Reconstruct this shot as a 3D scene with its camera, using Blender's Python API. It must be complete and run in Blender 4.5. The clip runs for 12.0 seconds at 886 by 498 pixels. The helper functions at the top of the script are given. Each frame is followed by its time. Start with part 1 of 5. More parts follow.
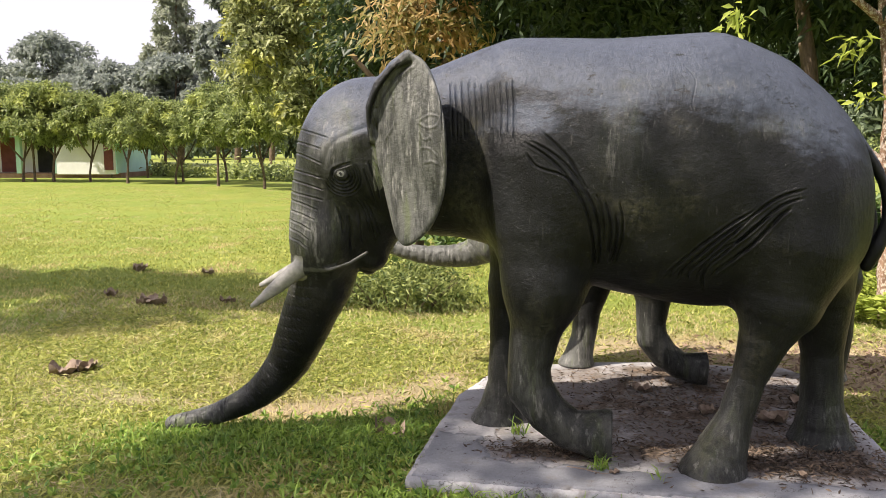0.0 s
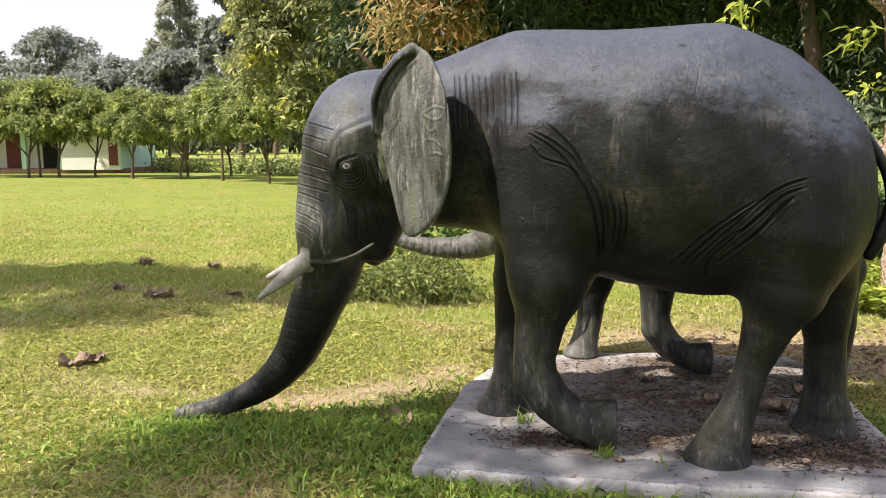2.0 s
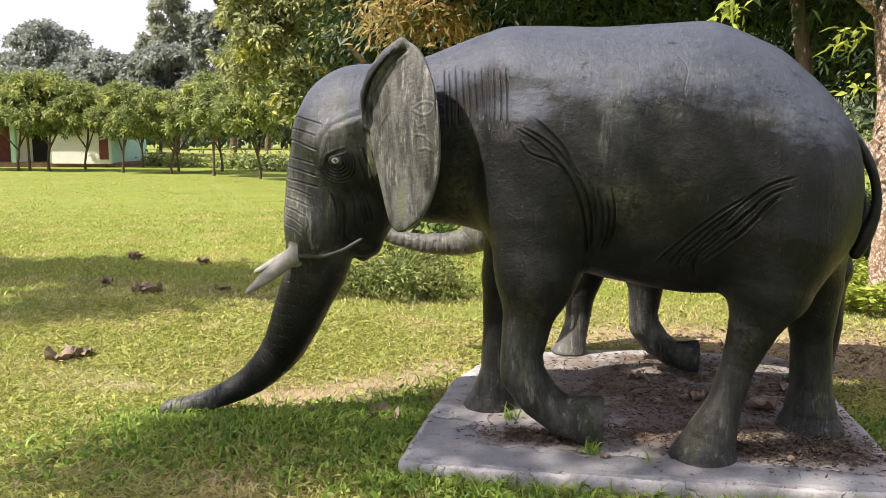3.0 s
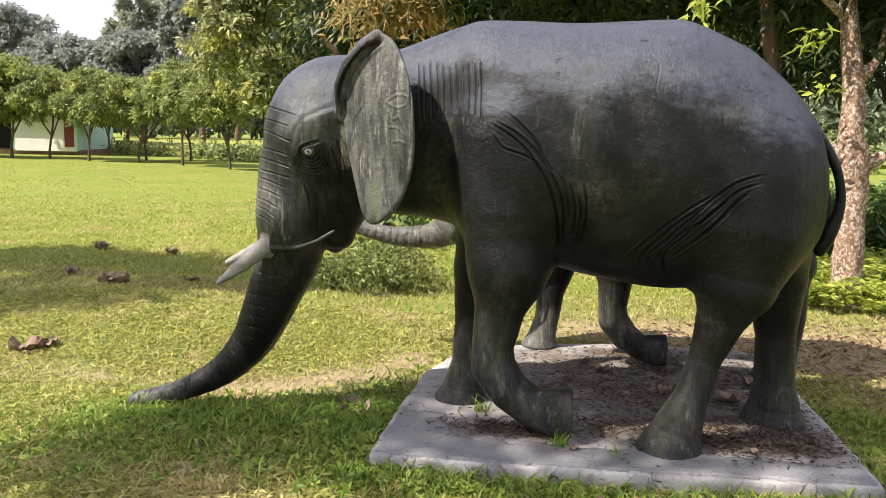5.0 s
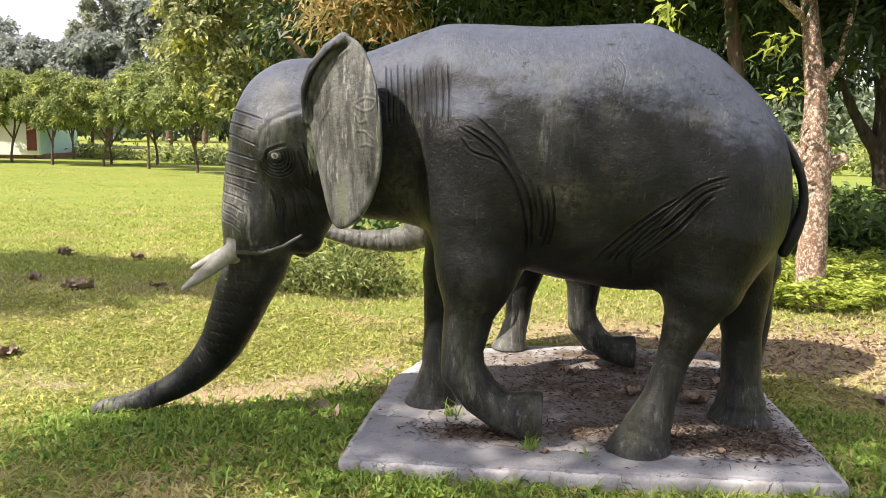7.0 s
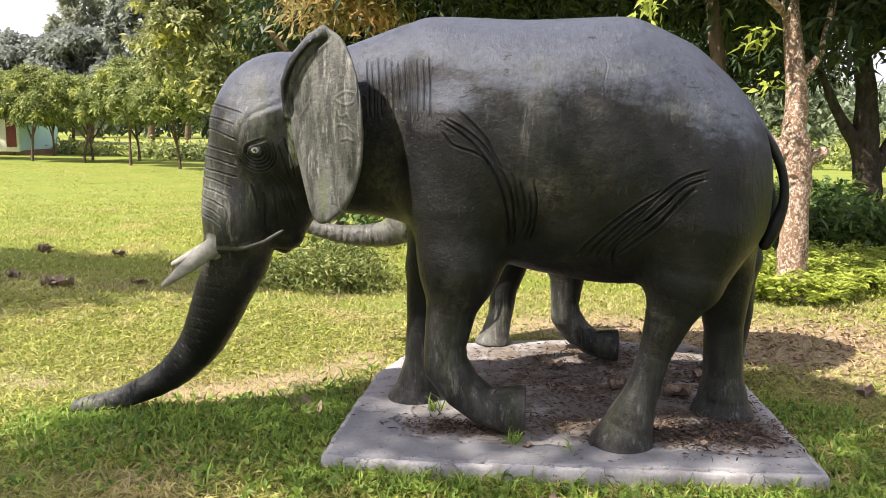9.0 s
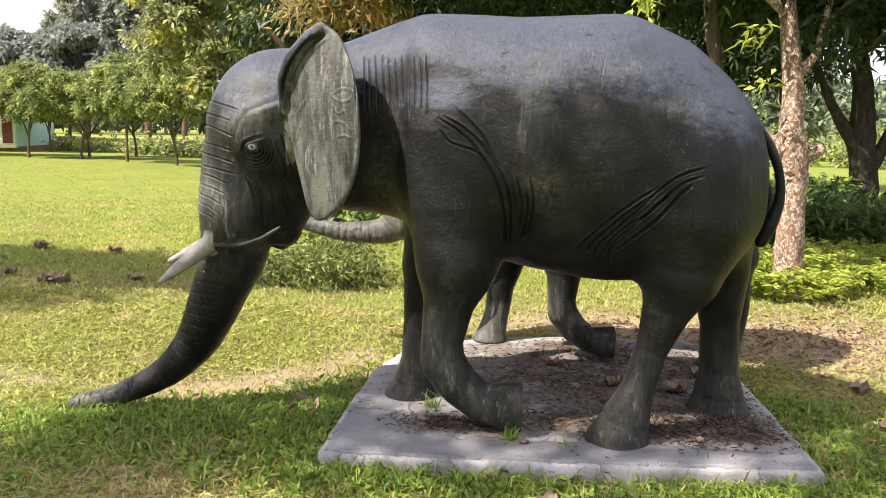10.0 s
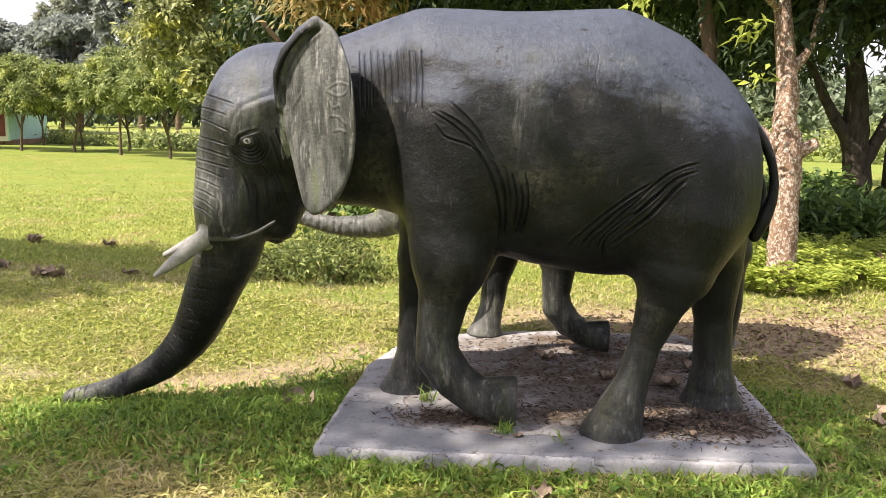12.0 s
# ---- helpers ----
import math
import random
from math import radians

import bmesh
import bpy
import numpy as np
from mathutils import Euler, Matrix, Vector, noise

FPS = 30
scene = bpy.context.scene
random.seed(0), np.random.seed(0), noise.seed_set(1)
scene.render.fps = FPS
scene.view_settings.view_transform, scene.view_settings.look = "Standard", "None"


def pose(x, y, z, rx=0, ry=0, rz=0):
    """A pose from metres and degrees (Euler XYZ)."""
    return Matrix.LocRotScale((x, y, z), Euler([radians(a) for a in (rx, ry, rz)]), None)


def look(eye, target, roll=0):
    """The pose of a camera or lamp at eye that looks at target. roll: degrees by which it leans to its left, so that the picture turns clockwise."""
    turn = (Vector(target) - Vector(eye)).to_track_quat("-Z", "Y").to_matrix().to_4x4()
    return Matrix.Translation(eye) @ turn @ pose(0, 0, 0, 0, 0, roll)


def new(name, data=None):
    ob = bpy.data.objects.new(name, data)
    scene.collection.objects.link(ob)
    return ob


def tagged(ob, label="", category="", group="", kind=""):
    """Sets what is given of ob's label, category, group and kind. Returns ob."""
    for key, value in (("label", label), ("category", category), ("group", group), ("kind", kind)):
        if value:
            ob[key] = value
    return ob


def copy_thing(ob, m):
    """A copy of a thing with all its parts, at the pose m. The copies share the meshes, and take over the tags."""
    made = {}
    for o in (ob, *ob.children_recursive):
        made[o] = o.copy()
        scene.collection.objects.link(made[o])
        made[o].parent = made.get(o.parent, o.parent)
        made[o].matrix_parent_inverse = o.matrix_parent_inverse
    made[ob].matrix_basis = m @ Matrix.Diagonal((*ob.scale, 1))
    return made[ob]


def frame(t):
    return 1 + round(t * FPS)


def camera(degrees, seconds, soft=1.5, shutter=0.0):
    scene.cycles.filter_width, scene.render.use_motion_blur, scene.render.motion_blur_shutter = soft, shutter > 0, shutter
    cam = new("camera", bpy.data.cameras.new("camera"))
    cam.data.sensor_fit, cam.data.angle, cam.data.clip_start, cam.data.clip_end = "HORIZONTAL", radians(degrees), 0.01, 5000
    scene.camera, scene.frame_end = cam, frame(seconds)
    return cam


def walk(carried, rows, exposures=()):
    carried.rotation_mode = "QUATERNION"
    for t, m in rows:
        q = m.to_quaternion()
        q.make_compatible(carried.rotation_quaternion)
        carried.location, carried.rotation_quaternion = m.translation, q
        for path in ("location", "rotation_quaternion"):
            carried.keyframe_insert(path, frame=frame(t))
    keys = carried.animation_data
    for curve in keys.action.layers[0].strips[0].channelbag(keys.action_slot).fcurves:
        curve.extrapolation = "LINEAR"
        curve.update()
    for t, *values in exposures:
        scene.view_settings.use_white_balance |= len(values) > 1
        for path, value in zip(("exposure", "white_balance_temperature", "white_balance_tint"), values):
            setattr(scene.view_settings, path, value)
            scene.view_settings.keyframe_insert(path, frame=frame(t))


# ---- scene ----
cam = camera(58.87, 12.0, soft=0.6)
PATH = [
    (0.0, pose(0.0000, 0.0000, 1.5000, 82.905, -0.000, 11.000)),
    (0.5, pose(-0.0040, -0.0142, 1.5056, 82.858, 0.229, 11.379)),
    (1.0, pose(-0.0055, -0.0181, 1.4982, 82.693, 0.302, 11.396)),
    (1.5, pose(-0.0017, -0.0259, 1.4972, 82.557, 0.310, 11.360)),
    (2.0, pose(0.0017, -0.0314, 1.4911, 82.458, 0.312, 11.282)),
    (2.5, pose(0.0106, -0.0304, 1.4830, 82.330, 0.229, 11.177)),
    (3.0, pose(0.0165, -0.0277, 1.4819, 82.272, -0.241, 10.738)),
    (3.5, pose(0.0209, -0.0317, 1.4795, 82.165, -0.934, 9.445)),
    (5.5, pose(0.0055, -0.0408, 1.4827, 81.670, -1.189, 8.621)),
    (6.0, pose(0.0061, -0.0406, 1.4776, 81.569, -1.226, 8.523)),
    (6.5, pose(0.0115, -0.0311, 1.4773, 81.546, -1.184, 8.211)),
    (7.0, pose(0.0150, -0.0238, 1.4869, 82.018, -1.051, 6.513)),
    (9.0, pose(0.0269, -0.0078, 1.4805, 81.706, -0.911, 5.398)),
    (9.5, pose(0.0297, -0.0114, 1.4826, 81.613, -0.946, 5.331)),
    (10.0, pose(0.0291, -0.0123, 1.4815, 81.477, -0.991, 5.208)),
    (10.5, pose(0.0296, -0.0069, 1.4802, 81.336, -1.008, 5.088)),
    (11.0, pose(0.0270, -0.0182, 1.4812, 81.261, -1.034, 5.015)),
    (11.5, pose(0.0241, -0.0140, 1.4826, 81.173, -1.087, 4.901)),
    (12.0, pose(0.0265, -0.0203, 1.4839, 81.052, -1.110, 4.815)),
]
walk(cam, PATH, [(0.0, 1.07, 6350, 16), (6.6, 1.07, 6350, 16), (7.0, 1.25, 6350, 16), (12.0, 1.25, 6350, 16)])

# ---------------------------------------------------------------- light
SUN_WAY = Vector((-0.70, -0.48, 1.0)).normalized()      # towards the sun
world = bpy.data.worlds.new("world")
scene.world = world
world.use_nodes = True
wn = world.node_tree.nodes
wl = world.node_tree.links
sky = wn.new("ShaderNodeTexSky")
sky.sky_type = "NISHITA"
sky.sun_disc = False
sky.sun_elevation = math.asin(SUN_WAY.z)
sky.sun_rotation = math.atan2(SUN_WAY.x, SUN_WAY.y)
sky.dust_density = 4.0
sky.air_density = 1.0
sky.ozone_density = 1.0
haze = wn.new("ShaderNodeMixRGB")
haze.inputs["Fac"].default_value = 0.9
haze.inputs["Color2"].default_value = (3.35, 3.25, 3.45, 1)   # bright milky haze over the whole sky
wl.new(sky.outputs["Color"], haze.inputs["Color1"])
wl.new(haze.outputs["Color"], wn["Background"].inputs["Color"])
wn["Background"].inputs["Strength"].default_value = 0.15
sun = new("sun", bpy.data.lights.new("sun", "SUN"))
sun.data.energy = 4.8
sun.data.angle = radians(0.6)
sun.data.color = (1.0, 0.91, 0.75)
sun.matrix_world = look(SUN_WAY * 30, (0, 0, 0))


# ---------------------------------------------------------------- materials
class Mat:
    """A node material with a few short cuts."""

    def __init__(self, name, rough=0.8, spec=0.3):
        self.m = bpy.data.materials.new(name)
        self.m.use_nodes = True
        self.n = self.m.node_tree.nodes
        self.l = self.m.node_tree.links
        self.b = self.n["Principled BSDF"]
        self.b.inputs["Roughness"].default_value = rough
        self.b.inputs["Specular IOR Level"].default_value = spec
        self.pos = self.n.new("ShaderNodeTexCoord").outputs["Object"]
        self.geo = self.n.new("ShaderNodeNewGeometry")

    def noise(self, scale, detail=4.0, rough=0.6, stretch=None, src=None):
        t = self.n.new("ShaderNodeTexNoise")
        t.inputs["Scale"].default_value = scale
        t.inputs["Detail"].default_value = detail
        t.inputs["Roughness"].default_value = rough
        src = src or self.pos
        if stretch:
            mp = self.n.new("ShaderNodeMapping")
            mp.inputs["Scale"].default_value = stretch
            self.l.new(src, mp.inputs["Vector"])
            src = mp.outputs["Vector"]
        self.l.new(src, t.inputs["Vector"])
        return t.outputs["Fac"]

    def ramp(self, fac, lo, hi, a=(0, 0, 0), b=(1, 1, 1)):
        r = self.n.new("ShaderNodeValToRGB")
        r.color_ramp.elements[0].position = lo
        r.color_ramp.elements[1].position = hi
        r.color_ramp.elements[0].color = (*a, 1)
        r.color_ramp.elements[1].color = (*b, 1)
        self.l.new(fac, r.inputs["Fac"])
        return r.outputs["Color"]

    def mix(self, fac, a, b):
        x = self.n.new("ShaderNodeMixRGB")
        for key, v in (("Fac", fac), ("Color1", a), ("Color2", b)):
            if isinstance(v, (tuple, list)):
                x.inputs[key].default_value = (*v, 1)
            elif isinstance(v, (int, float)):
                x.inputs[key].default_value = v
            else:
                self.l.new(v, x.inputs[key])
        return x.outputs["Color"]

    def colour(self, c):
        if isinstance(c, tuple):
            self.b.inputs["Base Color"].default_value = (*c, 1)
        else:
            self.l.new(c, self.b.inputs["Base Color"])
        return self

    def gloss(self, fac, lo, hi):
        r = self.n.new("ShaderNodeMapRange")
        r.inputs["To Min"].default_value = lo
        r.inputs["To Max"].default_value = hi
        self.l.new(fac, r.inputs["Value"])
        self.l.new(r.outputs["Result"], self.b.inputs["Roughness"])

    def bump(self, pairs):
        last = None
        for fac, dist in pairs:
            k = self.n.new("ShaderNodeBump")
            k.inputs["Distance"].default_value = dist
            k.inputs["Strength"].default_value = 1.0
            self.l.new(fac, k.inputs["Height"])
            if last:
                self.l.new(last, k.inputs["Normal"])
            last = k.outputs["Normal"]
        self.l.new(last, self.b.inputs["Normal"])


def leaf_mat(name, a, b, c=None, through_light=0.35, rough=0.5):
    m = Mat(name, rough, 0.35)
    rnd = m.geo.outputs["Random Per Island"]
    col = m.mix(rnd, a, b)
    if c:
        col = m.mix(m.ramp(m.noise(0.9, 2), 0.52, 0.66), col, c)
    m.colour(col)
    tr = m.n.new("ShaderNodeBsdfTranslucent")
    m.l.new(col, tr.inputs["Color"])
    mx = m.n.new("ShaderNodeMixShader")
    mx.inputs["Fac"].default_value = through_light
    m.l.new(m.b.outputs["BSDF"], mx.inputs[1])
    m.l.new(tr.outputs["BSDF"], mx.inputs[2])
    m.l.new(mx.outputs["Shader"], m.n["Material Output"].inputs["Surface"])
    return m.m


def bark_mat(name, a, b, patch=None, lo=0.48, hi=0.56):
    m = Mat(name, 0.9, 0.15)
    n1 = m.noise(9, 6, 0.7, (1, 1, 0.35))
    col = m.mix(m.ramp(n1, 0.35, 0.65), a, b)
    if patch:
        col = m.mix(m.ramp(m.noise(38, 5, 0.7, (1, 1, 0.8)), lo, hi), col, patch)
    m.colour(col)
    m.bump([(n1, 0.03), (m.noise(45, 4), 0.008)])
    return m.m


def paint_mat():
    """Weathered dark enamel over cement: painted sky sheen, brush grain, lichen and dust."""
    m = Mat("weathered_dark_paint", 0.4, 0.2)
    big = m.noise(2.2, 5, 0.6)
    mott = m.noise(9, 6, 0.72)
    fine = m.noise(34, 6, 0.75)
    brush = m.noise(30, 4, 0.6, (1, 1, 0.12))
    col = m.mix(m.ramp(big, 0.38, 0.62), (0.0055, 0.006, 0.0065), (0.014, 0.0148, 0.016))
    col = m.mix(m.ramp(mott, 0.42, 0.60), m.mix(0.6, col, (0.004, 0.004, 0.004)), col)
    lich = m.n.new("ShaderNodeMath")
    lich.operation = "MULTIPLY"
    m.l.new(m.ramp(m.noise(2.6, 3, 0.5), 0.57, 0.72), lich.inputs[0])
    m.l.new(m.ramp(fine, 0.40, 0.60), lich.inputs[1])
    col = m.mix(lich.outputs["Value"], col, (0.052, 0.050, 0.034))
    col = m.mix(m.ramp(m.noise(75, 2), 0.71, 0.76), col, (0.10, 0.10, 0.095))
    col = m.mix(m.ramp(m.noise(60, 3, 0.6, (1, 1, 0.10)), 0.66, 0.74), col, (0.03, 0.03, 0.029))
    # bluish sky sheen painted on upper sides with faded dust, dark coat in patches
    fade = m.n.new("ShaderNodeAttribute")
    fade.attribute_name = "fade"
    sheen_fade = m.n.new("ShaderNodeMath")
    sheen_fade.operation = "MULTIPLY_ADD"
    sheen_fade.inputs[1].default_value = 1.2
    m.l.new(m.noise(4.2, 10, 0.74, (1, 1, 2.0)), sheen_fade.inputs[0])
    m.l.new(fade.outputs["Fac"], sheen_fade.inputs[2])
    col = m.mix(m.ramp(sheen_fade.outputs["Value"], 0.72, 1.0), col, m.mix(m.ramp(fine, 0.3, 0.7), (0.036, 0.043, 0.060), (0.072, 0.083, 0.112)))
    # small flakes and pits where the dusty coat has come off
    col = m.mix(m.ramp(m.noise(11, 9, 0.8, (1, 1, 2.2)), 0.575, 0.64), col, (0.013, 0.0135, 0.013))
    # mask of worn parts and of painted sunlit spots
    at = m.n.new("ShaderNodeAttribute")
    at.attribute_name = "wear_sun"
    wear_sun = m.n.new("ShaderNodeMath")
    wear_sun.operation = "MULTIPLY"
    wear_sun.use_clamp = True
    m.l.new(at.outputs["Fac"], wear_sun.inputs[0])
    m.l.new(m.ramp(m.noise(17, 7, 0.78, (1, 1, 0.22)), 0.45, 0.62, (0.26, 0.26, 0.26)), wear_sun.inputs[1])
    dust = m.mix(m.ramp(m.noise(11, 4, 0.6, (1, 1, 0.10)), 0.54, 0.66), (0.105, 0.107, 0.099), (0.105, 0.122, 0.066))
    col = m.mix(wear_sun.outputs["Value"], col, dust)
    scuff = m.n.new("ShaderNodeMath")                       # pale upright scuffs on worn parts
    scuff.operation = "MULTIPLY"
    scuff.use_clamp = True
    m.l.new(at.outputs["Fac"], scuff.inputs[0])
    m.l.new(m.ramp(m.noise(30, 7, 0.72, (1, 1, 0.16)), 0.565, 0.66), scuff.inputs[1])
    col = m.mix(scuff.outputs["Value"], col, (0.20, 0.197, 0.185))
    m.colour(col)
    m.gloss(fine, 0.24, 0.46)
    m.bump([(mott, 0.007), (brush, 0.003), (fine, 0.0055)])
    return m.m


def plain_mat(name, a, b, scale, rough=0.7, bump=0.003, spec=0.3):
    m = Mat(name, rough, spec)
    n = m.noise(scale, 6, 0.65)
    m.colour(m.mix(m.ramp(n, 0.3, 0.7), a, b))
    m.bump([(n, bump)])
    return m.m


def ground_mat():
    m = Mat("lawn_soil", 0.95, 0.1)
    big = m.noise(0.35, 5, 0.6)
    mid = m.noise(1.6, 5, 0.65)
    fine = m.noise(38, 6, 0.75)
    grass = m.mix(m.ramp(fine, 0.3, 0.7), (0.10, 0.15, 0.025), (0.24, 0.29, 0.06))
    soil = m.mix(m.ramp(fine, 0.3, 0.7), (0.30, 0.22, 0.155), (0.50, 0.39, 0.28))
    at = m.n.new("ShaderNodeAttribute")
    at.attribute_name = "bare"
    s = m.n.new("ShaderNodeMath")
    s.operation = "ADD"
    m.l.new(at.outputs["Fac"], s.inputs[0])
    m.l.new(m.ramp(mid, 0.58, 0.72, (0, 0, 0), (0.55, 0.55, 0.55)), s.inputs[1])
    s.use_clamp = True
    col = m.mix(s.outputs["Value"], grass, soil)
    col = m.mix(m.ramp(big, 0.4, 0.7), col, m.mix(0.5, col, (0.26, 0.25, 0.06)))
    m.colour(col)
    m.bump([(mid, 0.05), (fine, 0.02)])
    return m.m


def concrete_mat():
    m = Mat("worn_concrete", 0.85, 0.25)
    big = m.noise(1.7, 6, 0.65)
    mid = m.noise(5.5, 6, 0.7)
    fine = m.noise(60, 5, 0.7)
    col = m.mix(m.ramp(fine, 0.3, 0.7), (0.33, 0.33, 0.34), (0.46, 0.45, 0.45))
    col = m.mix(m.ramp(mid, 0.50, 0.58), col, m.mix(0.6, col, (0.20, 0.18, 0.16)))
    at = m.n.new("ShaderNodeAttribute")
    at.attribute_name = "dirt"
    w = m.n.new("ShaderNodeMath")
    w.operation = "MULTIPLY_ADD"
    m.l.new(m.ramp(mid, 0.24, 0.50), w.inputs[0])
    m.l.new(at.outputs["Fac"], w.inputs[1])
    m.l.new(m.ramp(big, 0.60, 0.75, (0, 0, 0), (0.5, 0.5, 0.5)), w.inputs[2])
    w.use_clamp = True
    col = m.mix(w.outputs["Value"], col, m.mix(m.ramp(fine, 0.3, 0.7), (0.045, 0.033, 0.025), (0.18, 0.137, 0.10)))
    flake = m.noise(2.3, 7, 0.62)
    line = m.n.new("ShaderNodeMath")
    line.operation = "COMPARE"
    line.inputs[1].default_value = 0.5
    line.inputs[2].default_value = 0.003
    m.l.new(flake, line.inputs[0])
    crack = m.ramp(line.outputs["Value"], 0.0, 1.0, (1, 1, 1), (0, 0, 0))
    col = m.mix(m.ramp(flake, 0.495, 0.505), col, m.mix(0.35, col, (0.22, 0.22, 0.23)))
    col = m.mix(crack, m.mix(0.6, col, (0.06, 0.05, 0.045)), col)
    m.colour(col)
    m.bump([(m.ramp(flake, 0.49, 0.51), 0.006), (mid, 0.010), (fine, 0.003)])
    return m.m


def skim_mat():
    """Trowelled grey cement tinted by shade: cloudy tone, grit, brown stains and hairline cracks."""
    m = Mat("smooth_cement_skim", 0.6, 0.35)
    cloud = m.noise(2.6, 6, 0.65)
    fine = m.noise(70, 5, 0.7)
    # blue of skylit shade put into the grey cement colour
    col = m.mix(m.ramp(cloud, 0.3, 0.7), (0.19, 0.195, 0.215), (0.33, 0.335, 0.355))
    col = m.mix(m.ramp(fine, 0.35, 0.75), m.mix(0.35, col, (0.07, 0.07, 0.07)), col)
    col = m.mix(m.ramp(m.noise(6, 7, 0.75), 0.55, 0.72), col, (0.20, 0.18, 0.155))
    line = m.n.new("ShaderNodeMath")
    line.operation = "COMPARE"
    line.inputs[1].default_value = 0.47
    line.inputs[2].default_value = 0.0012
    m.l.new(m.noise(1.9, 8, 0.6), line.inputs[0])
    col = m.mix(line.outputs["Value"], col, (0.06, 0.055, 0.05))
    m.colour(col)
    m.bump([(cloud, 0.010), (m.noise(14, 5, 0.7), 0.006), (fine, 0.002)])
    return m.m


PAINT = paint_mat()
TUSK = plain_mat("grey_white_paint", (0.14, 0.137, 0.127), (0.33, 0.32, 0.30), 20, 0.5)
EYE = plain_mat("pale_eye_paint", (0.14, 0.14, 0.13), (0.26, 0.26, 0.25), 30, 0.4)
LIP = plain_mat("worn_lip_paint", (0.05, 0.05, 0.047), (0.11, 0.11, 0.10), 30, 0.5)
GROUND = ground_mat()
CONCRETE = concrete_mat()
SCRAPS = leaf_mat("dark_leaf_scraps", (0.035, 0.026, 0.019), (0.19, 0.14, 0.10), None, 0.05, 0.85)
LITTER = leaf_mat("dry_leaves", (0.15, 0.095, 0.065), (0.38, 0.28, 0.20), None, 0.1, 0.8)
GRASS = leaf_mat("grass_blades", (0.18, 0.225, 0.045), (0.49, 0.495, 0.125), (0.50, 0.42, 0.19), 0.35)
GRASS_LUSH = leaf_mat("lush_weeds", (0.09, 0.18, 0.03), (0.34, 0.46, 0.08), None, 0.35)
WEED = leaf_mat("weed_leaves", (0.06, 0.10, 0.025), (0.36, 0.40, 0.13), None, 0.35)
UNDER = leaf_mat("shade_plants", (0.04, 0.085, 0.02), (0.14, 0.21, 0.05), None, 0.3)
STRAW = leaf_mat("dry_straw", (0.36, 0.28, 0.14), (0.52, 0.44, 0.26), None, 0.2)
MANGO = leaf_mat("mango_leaves", (0.11, 0.15, 0.055), (0.36, 0.41, 0.15), (0.46, 0.50, 0.15), 0.42)
# green leaves darkened to stand in for shade under the trees
SHADELEAF = leaf_mat("shaded_leaves", (0.018, 0.035, 0.014), (0.055, 0.085, 0.03), None, 0.25)
# haze of the distance put into the next two leaf colours
HAZELEAF = leaf_mat("hazed_green_leaves", (0.19, 0.22, 0.20), (0.33, 0.36, 0.31), None, 0.4)
HAZEWOODS = leaf_mat("hazed_wood_leaves", (0.13, 0.17, 0.11), (0.24, 0.29, 0.17), None, 0.35)
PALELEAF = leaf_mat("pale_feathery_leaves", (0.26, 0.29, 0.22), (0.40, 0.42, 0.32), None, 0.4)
YELLOWLEAF = leaf_mat("yellow_green_leaves", (0.11, 0.135, 0.055), (0.46, 0.48, 0.22), (0.54, 0.53, 0.13), 0.42)
ORANGELEAF = leaf_mat("young_copper_leaves", (0.18, 0.20, 0.06), (0.54, 0.38, 0.18), (0.62, 0.30, 0.16), 0.5)
FERN = leaf_mat("fern_leaves", (0.25, 0.32, 0.05), (0.46, 0.52, 0.10), None, 0.45)
CROP = leaf_mat("ripening_crop", (0.28, 0.34, 0.06), (0.40, 0.42, 0.09), None, 0.3)
BARK = bark_mat("brown_bark", (0.06, 0.045, 0.03), (0.19, 0.14, 0.10))
DARKBARK = bark_mat("dark_bark", (0.025, 0.021, 0.016), (0.085, 0.07, 0.055))
SKIM = skim_mat()
BARK_LICHEN = bark_mat("lichen_bark", (0.13, 0.078, 0.050), (0.29, 0.185, 0.125), (0.47, 0.41, 0.35), 0.50, 0.56)
MINT = plain_mat("mint_green_wall", (0.42, 0.66, 0.56), (0.50, 0.72, 0.62), 1.5, 0.9)
WHITEWALL = plain_mat("white_wall", (0.70, 0.70, 0.66), (0.80, 0.80, 0.76), 1.5, 0.9)
MAROON = plain_mat("maroon_paint", (0.13, 0.04, 0.035), (0.20, 0.07, 0.06), 3, 0.8)
RUST = plain_mat("rusty_tin", (0.20, 0.11, 0.07), (0.33, 0.22, 0.15), 2.5, 0.8)
# shade inside open doorways, as a flat dark colour
ROOMSHADE = plain_mat("opening_shade", (0.02, 0.02, 0.02), (0.04, 0.04, 0.04), 2, 0.9)


# ---------------------------------------------------------------- mesh tools
def mesh_object(name, verts, faces, mat, parent=None, smooth=False):
    """One mesh object from arrays of vertices (n, 3) and of faces of one size (m, k)."""
    verts = np.asarray(verts, np.float32)
    faces = np.asarray(faces, np.int32)
    me = bpy.data.meshes.new(name)
    me.vertices.add(len(verts))
    me.vertices.foreach_set("co", verts.ravel())
    k = faces.shape[1]
    me.loops.add(faces.size)
    me.loops.foreach_set("vertex_index", faces.ravel())
    me.polygons.add(len(faces))
    me.polygons.foreach_set("loop_start", np.arange(len(faces), dtype=np.int32) * k)
    me.polygons.foreach_set("loop_total", np.full(len(faces), k, np.int32))
    if smooth:
        me.polygons.foreach_set("use_smooth", np.ones(len(faces), bool))
    me.update(calc_edges=True)
    me.validate()
    for one in (mat if isinstance(mat, (list, tuple)) else [mat]):
        me.materials.append(one)
    ob = new(name, me)
    if parent:
        ob.parent = parent
    return ob


